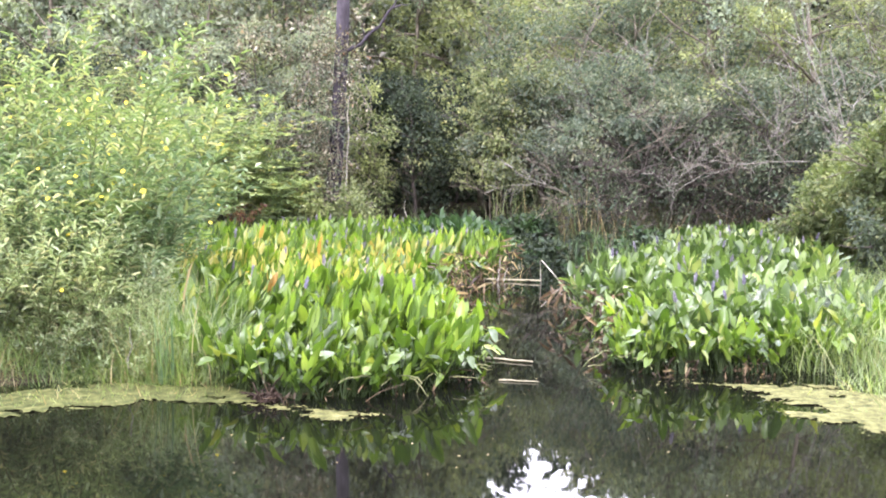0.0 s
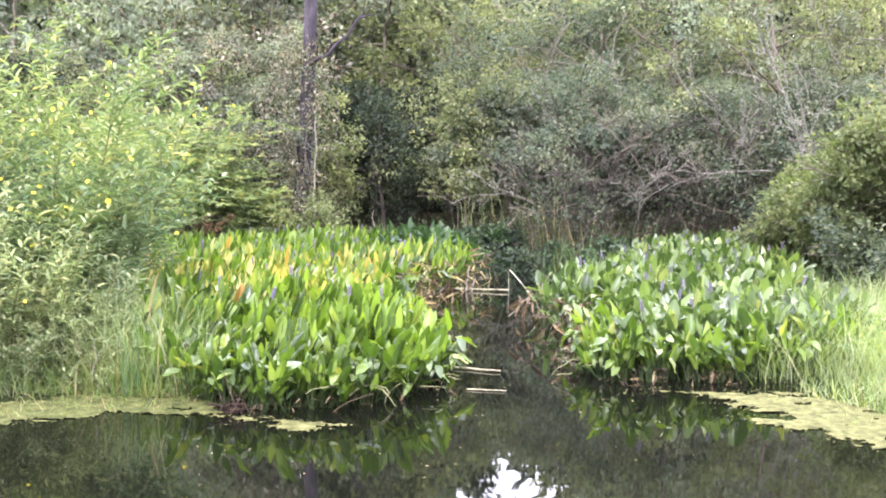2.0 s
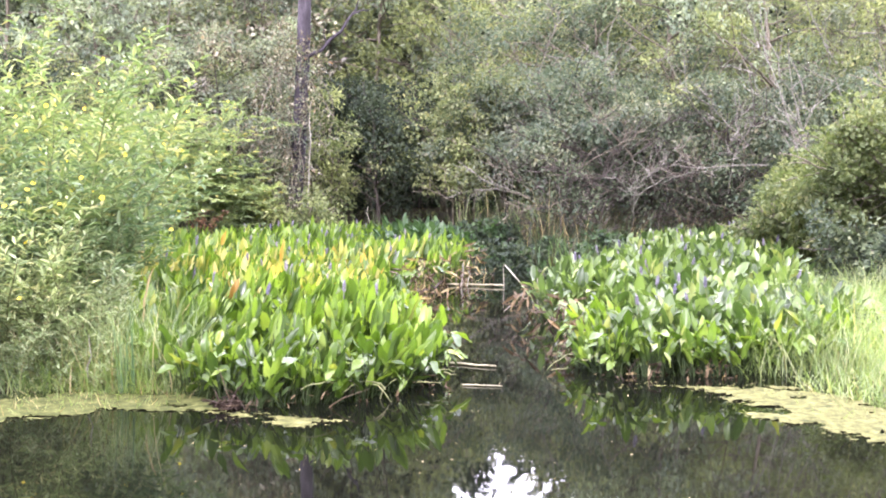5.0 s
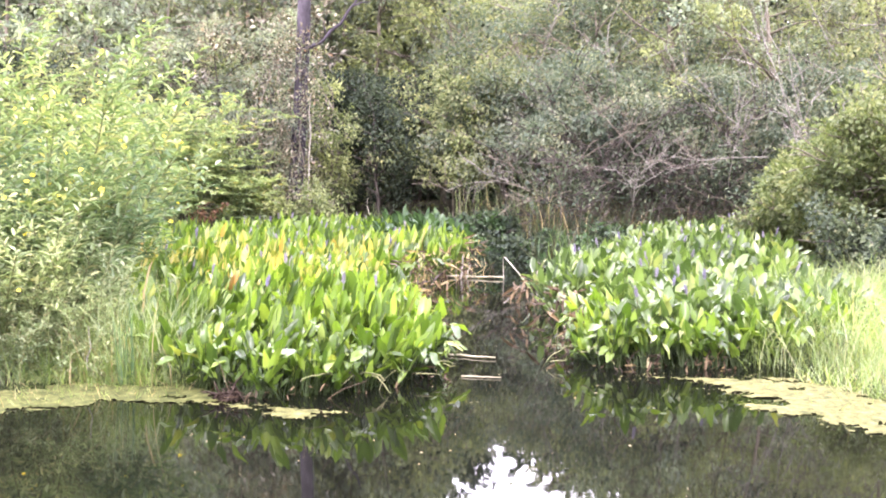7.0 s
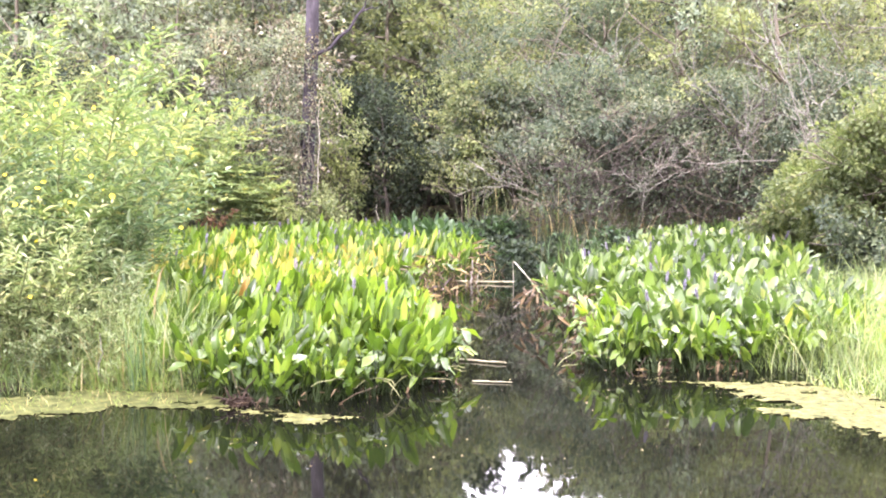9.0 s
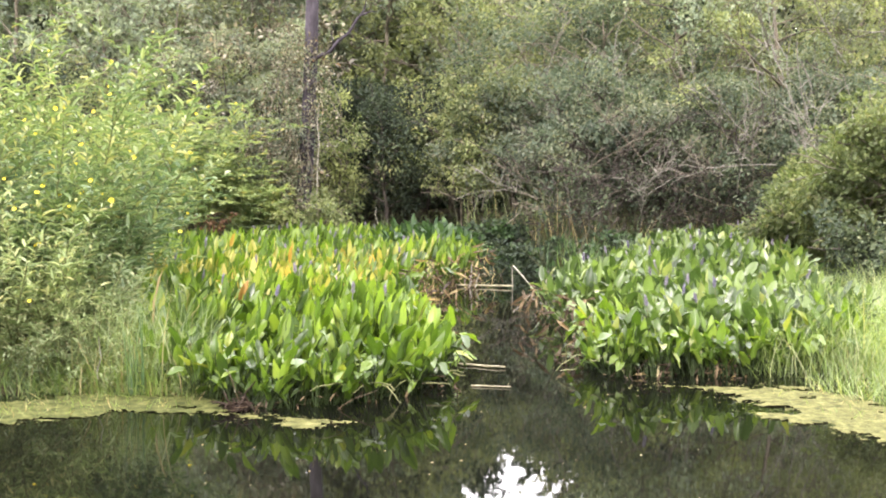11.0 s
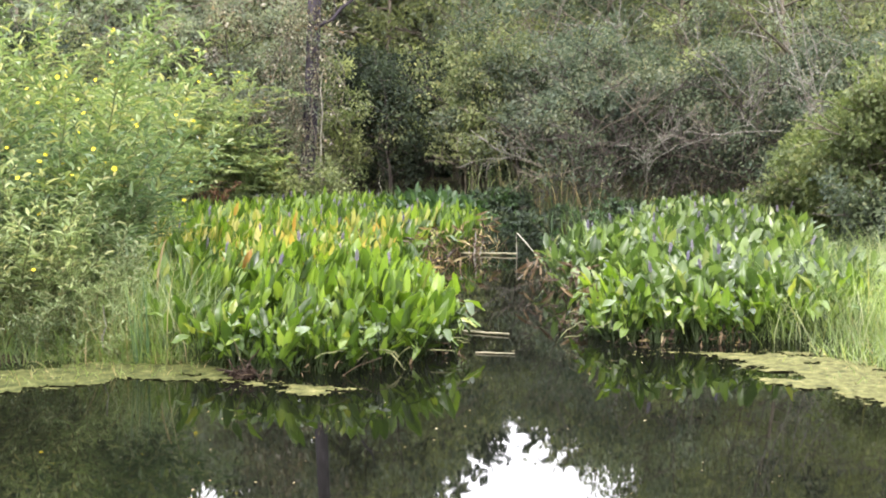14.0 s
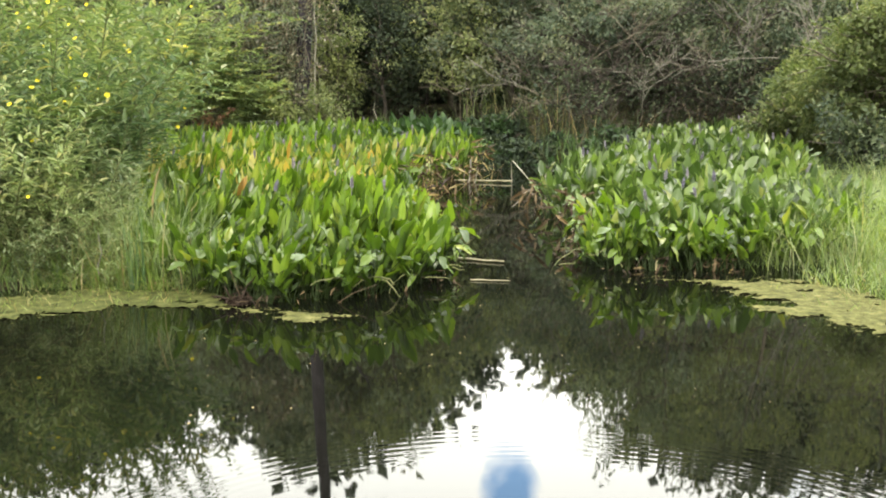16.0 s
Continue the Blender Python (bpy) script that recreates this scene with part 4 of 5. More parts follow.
# Dark-leaved shrubs added where shade lies under the waxy bushes.
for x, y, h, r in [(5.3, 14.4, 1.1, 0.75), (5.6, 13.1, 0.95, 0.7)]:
    tree("shaded_shrub", "added shrub with leaves darkened for the shade under the waxy bushes", x, y, h, r, [M_DARK, M_BLUEGREEN], [0.6, 0.4], 0.03, M_BROWNTWIG, 0.08, 13, 7, 80, 0.08, clump_r=0.24,
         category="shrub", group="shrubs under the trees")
for x, y, h, r in [(-3.1, 21.8, 1.35, 0.45), (-2.45, 22.0, 1.1, 0.45), (-2.3, 24.3, 2.3, 0.55), (-2.25, 24.8, 3.4, 0.5), (0.35, 24.2, 3.0, 0.7), (0.5, 23.6, 2.2, 0.7)]:
    tree("understory_sapling", "thin young tree with sparse green leaves at the wood's edge", x, y, h, r, [M_YOUNG, M_WAX], [0.65, 0.35], 0.025, M_TWIG, 0.2, 10, 5, 45, 0.085,
         category="sapling", clump_r=0.26, group="shrubs under the trees")


def far_woods():
    """The closed wall of woods beyond the first trees."""
    so = Soup()
    n = 3100
    x, y = rng.uniform(-20, 20, n), rng.uniform(33, 39, n)
    top = skyline(x, y) - 0.3 + 0.9 * wav(x * 2.4, y * 0.3) + rng.normal(0, 0.35, n)
    z = rng.uniform(0, 1, n) * top
    c = np.stack([x, y, z], 1)
    keep = rng.random(n) > 0.55 * np.clip((z / top - 0.72) / 0.28, 0, 1)
    c, y = c[keep], y[keep]
    # Low and rear clumps use M_DARK: woodland shade put into the leaf colour.
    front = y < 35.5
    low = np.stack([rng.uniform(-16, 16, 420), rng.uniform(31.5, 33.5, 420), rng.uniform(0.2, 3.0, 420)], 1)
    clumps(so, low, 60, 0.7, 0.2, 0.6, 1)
    fill = np.stack([rng.uniform(-13, 0.3, 420), rng.uniform(32.5, 34, 420), rng.uniform(3, 8.2, 420)], 1)
    fill[:, 2] = 3 + (fill[:, 2] - 3) / 5.2 * (skyline(fill[:, 0], fill[:, 1]) - 3.4)
    west = fill[:, 0] < -3.2
    clumps(so, fill[west], 60, 0.75, 0.2, 0.6, 2)
    east = fill[~west]
    clumps(so, east[::3], 55, 0.75, 0.22, 0.6, 0)
    clumps(so, east[1::3], 55, 0.75, 0.2, 0.6, 2)
    clumps(so, east[2::3], 55, 0.75, 0.2, 0.6, 3)
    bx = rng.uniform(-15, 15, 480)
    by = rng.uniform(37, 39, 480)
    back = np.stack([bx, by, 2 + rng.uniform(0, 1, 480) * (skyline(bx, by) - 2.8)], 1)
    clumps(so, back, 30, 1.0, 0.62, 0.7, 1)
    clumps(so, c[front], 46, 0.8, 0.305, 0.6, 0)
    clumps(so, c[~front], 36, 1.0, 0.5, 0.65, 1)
    tagged(new("far_woods", so.mesh("far_woods", [M_OAK, M_DARK, M_HAZEL, M_YOUNG], False)), "green woods closing the view behind the trees, painted dark in their depths", "woods", kind="stuff")


rng = np.random.default_rng(24)
far_woods()


# ---- the pine with its dead branch ----
def pine():
    x, y = -2.85, 23.0
    t = thing("pine_tree", "tall straight pine with purplish grey bark and one dead branch", "tree", (x, y, 0.3), "trees round the pond")
    s = np.linspace(0, 1, 12)
    stem = np.stack([0.75 * s + 0.04 * np.sin(s * 9), 0.1 * s, 13 * s], 1)
    child("trunk", mesh("trunk", *tube(stem, np.linspace(0.155, 0.08, 12), 12), M_BARK), t)
    b = np.array([(0.2, -0.1, 3.42), (0.44, -0.15, 3.55), (0.62, -0.18, 3.62), (0.8, -0.18, 3.84), (1.0, -0.2, 3.98), (1.14, -0.2, 4.22), (1.3, -0.2, 4.42), (1.36, -0.2, 4.7)])
    so = Soup()
    so.add(*tube(b, [0.045, 0.04, 0.037, 0.035, 0.031, 0.028, 0.02, 0.008], 6))
    so.add(*tube(np.array([(1.2, -0.2, 4.3), (1.4, -0.22, 4.38), (1.58, -0.2, 4.4)]), [0.022, 0.016, 0.006], 5))
    so.add(*tube(np.array([(0.7, -0.18, 3.75), (0.66, -0.25, 3.95), (0.72, -0.3, 4.1)]), [0.013, 0.009, 0.004], 4))
    child("dead_branch", so.mesh("dead_branch", M_BARK), t, label="bare broken dead branch")
    ends = []
    for i in range(16):
        z = 7.4 + 5.4 * i / 16
        a = i * 2.4
        k = wander((0.3, 0.1, z), (math.cos(a), math.sin(a), 0.35), 1.9 * (1.2 - i / 22), 4, 0.02)
        so = Soup()
        so.add(*tube(k, np.linspace(0.04, 0.01, 5), 5))
        ends += list(k[1:]) + [k[-1] + rng.normal(0, 0.35, 3) for _ in range(5)]
        child("branch", so.mesh("branch", M_BARK), t)
    so = Soup()
    clumps(so, np.array(ends), 60, 0.3, 0.22, 0.05, 0, 0.8)
    child("crown", so.mesh("crown", [M_PINE], False), t)
    so = Soup()
    n = 150
    z = rng.uniform(0.3, 3.7, n)
    hang = np.stack([0.75 * z / 13 - 0.15 + rng.normal(0, 0.34, n) * np.interp(z, [0.4, 2.6, 3.6], [0.8, 1.2, 0.8]), rng.uniform(-0.42, -0.12, n), z], 1)
    clumps(so, hang[:95], 30, 0.2, 0.075, 0.5, 0, 1.3)
    clumps(so, hang[95:], 30, 0.2, 0.07, 0.5, 1, 1.3)
    for i in range(34):
        so.add(*tube(wander(hang[i], (rng.normal(0, 0.3), 0, -1), rng.uniform(0.5, 1.3), 5, 0, 0.15), np.linspace(0.009, 0.006, 6), 4), 2)
    child("vine", so.mesh("vine", [M_VINE, M_OAK, M_TWIG], False), t, label="grey-brown vines hanging on the trunk")


pine()


# ---- near primrose-willow bushes ----
def flower_mesh():
    so = Soup()
    a = np.arange(5) * 2 * np.pi / 5
    D = np.stack([np.cos(a), np.sin(a), np.full(5, 0.25)], 1)
    so.scatter(np.array([(0, 0, 0), (0.5, 0.7, 0.05), (0, 1.05, 0.12), (-0.5, 0.7, 0.05)]), LEAF_F, frames_for(D, up_bias=0.95) * 0.034, np.zeros((5, 3)))
    so.add(*tube([(0, 0, -0.012), (0, 0, 0.008)], [0.004, 0.007], 5))
    return so.mesh("flower", M_YELLOW, False)


FLOWER = flower_mesh()


def lance_bush(label, x, y, height, r, stems, mats, flowers, leaf=0.098, width=0.24, side=10, step=0.029, category="bush", name="primrose_willow_bush", shape=(LANCE_V, LANCE_F), rise=0.75, lean=(0.0, 0.0), reach=1.0):
    """Many upright leafy stems with side shoots, narrow leaves all along them."""
    z0 = float(ground_z(np.array([[x, y]]))[0]) - 0.04
    t = thing(name, label, category, (x, y, z0), "bushes on the bank")
    so, tips = Soup(), []
    low_p, low_d, top_p, top_d = [], [], [], []
    for i in range(stems):
        a, q = rng.uniform(0, 2 * np.pi), r * math.sqrt(rng.random())
        h = height * rng.choice([rng.uniform(0.45, 0.8), rng.uniform(0.8, 1.1)]) * (1 - 0.3 * (q / r) ** 2)
        base = (0.45 * q * math.cos(a), 0.45 * q * math.sin(a), 0)
        stem = wander(base, (0.75 * q / height * math.cos(a) + lean[0], 0.75 * q / height * math.sin(a) + lean[1], 1), h, 8, 0.06 * math.hypot(*lean), 0.1)
        st = Soup()
        st.add(*tube(stem, np.linspace(0.013, 0.004, 9), 4))
        shoots = [stem]
        for j in range(side):
            k = rng.integers(3, 8)
            b = rng.uniform(0, 2 * np.pi)
            sh = wander(stem[k], (math.cos(b) + lean[0], math.sin(b) + lean[1], rise), reach * h * rng.uniform(0.12, 0.34) * (1.5 - 0.66 * rise), 3, -0.04 * rise, 0.1)
            st.add(*tube(sh, np.linspace(0.005, 0.002, 4), 3))
            shoots.append(sh)
        child("stem", st.mesh("stem", M_STEM), t)
        for s_i, sh in enumerate(shoots):
            L = np.linalg.norm(np.diff(sh, axis=0), axis=1).sum()
            n = max(4, int(L / step))
            f = np.linspace(0.3 if s_i == 0 else 0.05, 1, n) * (len(sh) - 1)
            k = np.minimum(f.astype(int), len(sh) - 2)
            p = sh[k] + (sh[k + 1] - sh[k]) * (f - k)[:, None]
            ax = sh[k + 1] - sh[k]
            ax = ax / np.linalg.norm(ax, axis=1)[:, None]
            ph = np.arange(n) * 2.4 + rng.uniform(0, 6)
            out = np.stack([np.cos(ph), np.sin(ph), 0 * ph], 1)
            d = out + ax * rng.uniform(0.3, 1.1, n)[:, None] + rng.normal(0, 0.2, (n, 3))
            # leaves above 0.62 of the height take the second material
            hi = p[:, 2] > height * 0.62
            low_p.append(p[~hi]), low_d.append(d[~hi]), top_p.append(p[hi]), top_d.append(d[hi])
            if sh[-1][2] > height * 0.45:
                tips.append(sh[-1])
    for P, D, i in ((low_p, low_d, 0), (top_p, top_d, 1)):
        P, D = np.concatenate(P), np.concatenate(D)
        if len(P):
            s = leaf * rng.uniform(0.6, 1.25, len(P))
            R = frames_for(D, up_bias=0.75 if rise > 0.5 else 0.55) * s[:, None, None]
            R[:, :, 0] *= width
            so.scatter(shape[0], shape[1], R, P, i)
    child("foliage", so.mesh("foliage", mats, False), t)
    for i in rng.permutation(len(tips))[:flowers]:
        child("flower", FLOWER, t, pose(*(tips[i] + rng.normal(0, 0.03, 3) + np.array([0, -0.03, 0.02])), rng.uniform(20, 80), rng.uniform(-30, 30), 0) @ Matrix.Scale(rng.uniform(0.4, 0.8), 4),
              "open yellow flower")
    return t


rng = np.random.default_rng(25)
PRIM = "tall primrose-willow bush with narrow green leaves and yellow flowers"
for x, y, h, r, n, fl, lean in [(-3.45, 10.4, 2.65, 0.75, 14, 22, (0.24, -0.05)), (-3.85, 9.9, 2.5, 0.7, 13, 16, (0.12, -0.1)), (-4.5, 10.2, 2.7, 0.8, 14, 12, (0.1, 0)), (-3.15, 10.0, 1.95, 0.45, 12, 6, (0.15, -0.1)),
                                (-3.9, 11.6, 2.9, 0.8, 15, 14, (0.2, 0)), (-4.7, 12, 3.0, 0.9, 15, 10, (0.1, 0)),
                                (-3.75, 12.4, 2.15, 0.35, 7, 7, (0.42, 0)), (-2.9, 9.25, 1.1, 0.4, 15, 1, (0, 0)), (-3.25, 9.0, 1.4, 0.55, 17, 2, (0, -0.1)),
                                (-3.95, 8.95, 1.5, 0.6, 18, 2, (0, -0.1)), (-4.7, 9.1, 1.8, 0.6, 18, 2, (0, 0)), (-4.4, 14.2, 2.5, 0.7, 12, 3, (0.2, 0))]:
    tall = h > 1.9
    # tall bushes: painted sunlit tone on the upper leaves, shaded tone below
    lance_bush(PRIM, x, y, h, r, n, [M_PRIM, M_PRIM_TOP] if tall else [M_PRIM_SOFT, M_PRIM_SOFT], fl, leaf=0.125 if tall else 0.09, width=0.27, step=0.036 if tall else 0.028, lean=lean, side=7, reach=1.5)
for x, y, h in [(-2.3, 8.8, 0.6), (-2.62, 8.75, 0.65), (-2.1, 9.0, 0.6), (-2.6, 9.3, 0.85), (-2.9, 8.8, 0.8), (-1.95, 8.72, 0.5), (-2.3, 9.1, 0.7), (-2.75, 9.05, 0.95), (-2.0, 8.85, 0.6), (-2.45, 8.62, 0.6), (-3.1, 8.7, 0.7)]:
    lance_bush("pale green leafy willow-herb shoots at the bank edge", x, y, h, 0.3, 12, [M_PALEGRASS, M_PALEGRASS], 0, leaf=0.062, step=0.019, side=7, name="bank_seedling", category="plant")
for i in range(11):
    k = 0.2 + i / 12.5
    lance_bush("soft green leafy shoots mixed with the grass", 2.75 + 2.1 * k + rng.uniform(-0.3, 0.3), 8.95 + 2.4 * k + rng.uniform(-0.25, 0.25), rng.uniform(0.45, 0.68), 0.32, 11, [M_GRASS_B, M_GRASS_B], 0,
               leaf=0.11, width=0.13, side=5, name="bank_seedling", category="plant")
for i in range(9):
    lance_bush("low leafy primrose-willow seedling on the grassy bank", -4.6 + 0.24 * i + rng.uniform(-0.05, 0.05), 8.75 + rng.uniform(-0.1, 0.2), rng.uniform(0.45, 0.8), 0.3, 9, [M_PRIM_SOFT, M_PRIM_SOFT], 0,
               leaf=0.06, step=0.02, side=6, name="bank_seedling", category="plant")
for x, y, h, r, n in [(-4.15, 21.6, 3.3, 0.9, 12), (-4.95, 21.2, 3.1, 1.0, 12), (-3.8, 21.9, 2.5, 0.6, 8), (-5.9, 20.4, 3.2, 1.0, 12), (-4.9, 17.5, 2.5, 0.8, 12), (-5.1, 19.0, 2.8, 1.0, 12)]:
    lance_bush("feathery yellow-green shrub with fine layered leaves", x, y, h, r, n, [M_FEATHER, M_FEATHER], 1, leaf=0.15, width=0.3, side=13, step=0.038,
               name="feathery_shrub", category="shrub", shape=(LEAF_V, LEAF_F), rise=0.1)
for x, y, h, r in [(-4.5, 24.6, 4.4, 1.2), (-3.5, 24.8, 4.8, 1.0), (-5.4, 24.2, 4.0, 1.2), (-4.1, 23.4, 2.6, 0.8), (-3.3, 23.4, 1.7, 0.5)]:
    tree("vine_covered_shrub", "leggy shrub hung with grey-brown vines and dry leaves", x, y, h, r, [M_VINE, M_OAK, M_HAZEL], [0.27, 0.48, 0.25], 0.04, M_BROWNTWIG, 0.15, 12, 8, 110, 0.085, clump_r=0.34,
         category="shrub", group="shrubs under the trees")
# Dark by nature; the M_DARK share also carries the shade of the bank.
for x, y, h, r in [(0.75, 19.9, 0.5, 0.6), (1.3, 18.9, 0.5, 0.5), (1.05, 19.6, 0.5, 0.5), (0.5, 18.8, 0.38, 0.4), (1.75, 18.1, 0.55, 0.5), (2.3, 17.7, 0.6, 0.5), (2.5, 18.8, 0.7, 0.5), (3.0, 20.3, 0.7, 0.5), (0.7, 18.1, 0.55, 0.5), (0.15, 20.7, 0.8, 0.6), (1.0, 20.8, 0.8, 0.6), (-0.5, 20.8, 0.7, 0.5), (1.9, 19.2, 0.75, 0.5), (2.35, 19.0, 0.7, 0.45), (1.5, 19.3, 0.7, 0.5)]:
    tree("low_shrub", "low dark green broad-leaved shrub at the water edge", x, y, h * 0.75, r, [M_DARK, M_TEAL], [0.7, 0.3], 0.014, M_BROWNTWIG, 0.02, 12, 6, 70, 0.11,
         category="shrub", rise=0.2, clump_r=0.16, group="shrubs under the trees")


rng = np.random.default_rng(26)


# ---- algae, driftwood and small things ----
def algae(label, poly, cell=0.02, ragged=0.2, mat=M_ALGA, torn=0.3):
    """A thin floating mat with torn edges and a lumpy top."""
    A = np.array(poly)
    ax = np.arange(A[:, 0].min() - 0.3, A[:, 0].max() + 0.3, cell)
    ay = np.arange(A[:, 1].min() - 0.3, A[:, 1].max() + 0.3, cell * 1.6)
    gx, gy = np.meshgrid(ax, ay)
    P = np.stack([gx.ravel(), gy.ravel()], 1)
    d = edge_distance(poly, P) * np.where(inside(poly, P), 1, -1)
    n1 = np.array([noise.fractal(Vector((x * 2.2, y * 3.5, 0.3)), 0.9, 2.1, 5) for x, y in P])
    holes = np.array([noise.fractal(Vector((x * 3.2, y * 9, 2.3)), 0.8, 2.1, 4) for x, y in P])
    f = d + ragged * n1 - torn * np.clip(holes - 0.1, 0, 1)
    z = 0.003 + np.clip(f, -0.02, 0.05) * 0.12 + 0.007 * np.array([noise.noise(Vector((x * 26, y * 26, 5))) for x, y in P])
    V = np.c_[P + rng.uniform(-0.35, 0.35, P.shape) * cell, z]
    nx = len(ax)
    i = (np.arange(len(ay) - 1)[:, None] * nx + np.arange(nx - 1)[None]).ravel()
    F = np.stack([i, i + 1, i + nx + 1, i + nx], 1)
    F = F[(f[F] > 0).sum(1) >= 3]
    rim = P[(f < 0.01) & (rng.random(len(P)) < 0.55 * np.exp(np.minimum(f, 0) / 0.05))]
    rim = np.c_[rim + rng.uniform(-0.5, 0.5, rim.shape) * cell * (1, 1.6), rng.uniform(0.003, 0.007, len(rim))]
    a, o = rng.uniform(0, 6.28, len(rim)), np.zeros(len(rim))
    R = np.stack([np.stack([np.cos(a), -np.sin(a), o], 1), np.stack([np.sin(a), np.cos(a), o], 1), np.stack([o, o, o + 1], 1)], 1) * rng.uniform(0.004, 0.012, len(rim))[:, None, None]
    crumbs = Soup()
    crumbs.scatter(np.array([(-1, -0.5, 0), (1, -0.6, 0), (0.9, 0.5, 0.3), (-0.8, 0.6, 0.2)]), LEAF_F, R, rim)
    tagged(new("duckweed", crumbs.mesh("duckweed", [mat], False)), "loose yellow-green duckweed crumbs round the algae", "algae", kind="stuff")
    used, inv = np.unique(F, return_inverse=True)
    tagged(new("algae_mat", mesh("algae_mat", V[used], inv.reshape(-1, 4), mat)), label, "algae", kind="stuff")


algae("yellow-green floating algae mat along the sunny bank", [(1.5, 8.75), (2.2, 8.75), (2.7, 8.65), (3.3, 7.9), (3.6, 6.9), (3.2, 6.5), (2.72, 6.85), (2.45, 7.3), (2.22, 7.75), (2.06, 8.3), (1.8, 8.6)], 0.016, 0.24, M_ALGA, 0.48)
algae("pale green algae scum at the foot of the grassy bank", [(-4.6, 7.6), (-3.4, 7.95), (-2.5, 8.5), (-1.7, 8.5), (-1.55, 8.05), (-1.5, 7.85), (-1.8, 7.85), (-2.25, 7.75), (-2.7, 7.58), (-2.95, 7.35), (-3.6, 7.1), (-4.4, 7.0)], 0.018, 0.2, M_SCUM, 0.25)
algae("narrow yellow algae strip in front of the water plants", [(-1.55, 7.78), (-1.3, 7.72), (-0.95, 7.62), (-0.6, 7.55), (-0.62, 7.42), (-0.95, 7.36), (-1.2, 7.46)], 0.018, 0.09)


for poly, step in (([(-4.6, 7.7), (-3.4, 8.0), (-2.5, 8.4), (-1.75, 8.4), (-1.7, 8.0), (-2.3, 7.8), (-2.8, 7.6), (-4.2, 7.1)], 0.034), ([(2.3, 8.6), (2.75, 8.6), (3.4, 7.6), (3.7, 6.6), (3.1, 6.8), (2.6, 7.6)], 0.06)):
    grass("sparse_grass", "sparse short grass blades sprouting through the algae", poly, step, 0.17, 0.005, 0.9, [M_GRASS_B, M_GRASS, M_STRAW], [0.5, 0.35, 0.15], 1.4, 4)


def rod(name, label, category, points, radii, mat, sides=6, group=""):
    pts = np.array(points, float)
    at = pts[0].copy()
    ob = new(name, mesh(name, *tube(pts - at, radii, sides), mat))
    ob.location = at
    return tagged(ob, label, category, group)


def crook(a, b, n=6, shake=0.012):
    P = np.linspace(a, b, n)
    P[1:-1] += rng.normal(0, shake, (n - 2, 3)) * (1, 1, 0.5)
    return P


rod("floating_log", "thin pale pole lying on the water across the channel", "driftwood", crook((-0.35, 16.25, 0.02), (0.95, 15.9, 0.03), 9, 0.012), np.linspace(0.02, 0.013, 9), M_LOG)
rod("floating_stick", "short pale stick floating beside the water plants", "driftwood", crook((0.12, 9.68, 0.012), (0.5, 9.52, 0.014), 7, 0.006), np.linspace(0.011, 0.007, 7), M_LOG, group="sticks in the water")
rod("floating_stick", "short pale stick floating beside the water plants", "driftwood", crook((0.2, 8.74, 0.008), (0.5, 8.68, 0.01), 7, 0.004), np.linspace(0.007, 0.004, 7), M_LOG, group="sticks in the water")
rod("broken_reed", "snapped pale reed stalk bent down to the water", "reed", [(0.94, 15.85, -0.1), (0.935, 15.85, 0.15), (0.93, 15.85, 0.31), (0.95, 15.82, 0.315), (1.08, 15.7, 0.17), (1.24, 15.6, -0.02)],
    [0.006, 0.006, 0.007, 0.009, 0.008, 0.007], M_PALE, group="broken reeds")
rod("broken_reed", "snapped pale reed stalk bent down to the water", "reed", [(1.36, 15.5, -0.1), (1.37, 15.5, 0.12), (1.37, 15.5, 0.19), (1.34, 15.5, 0.2), (1.29, 15.48, 0.14)],
    [0.009, 0.009, 0.009, 0.009, 0.007], M_PALE, group="broken reeds")
for i in range(9):
    x, y = rng.uniform(-0.25, 0.42), rng.uniform(15.6, 16.5)
    top = (x + rng.uniform(-0.15, 0.15), y + rng.uniform(-0.1, 0.1), rng.uniform(0.1, 0.34))
    rod("broken_reed", "short dead pale reed stub standing in the water", "reed", crook((x, y, -0.1), top, 5, 0.01), np.linspace(0.01, 0.006, 5), M_PALE, 5, "broken reeds")


rod("dry_stick", "short pale dry stick standing in the bank grass", "stick", crook((-2.57, 8.5, 0.1), (-2.55, 8.48, 0.42), 5, 0.008), np.linspace(0.006, 0.003, 5), M_TWIGPALE, 5)
rod("dry_stalk", "bent tan dead leaf stalk among the water plants", "plant stalk", [(-2.35, 9.3, 0.0), (-2.36, 9.28, 0.3), (-2.34, 9.27, 0.58), (-2.29, 9.26, 0.78), (-2.26, 9.25, 0.84)], [0.008, 0.01, 0.011, 0.008, 0.003], M_STRAW, 5)


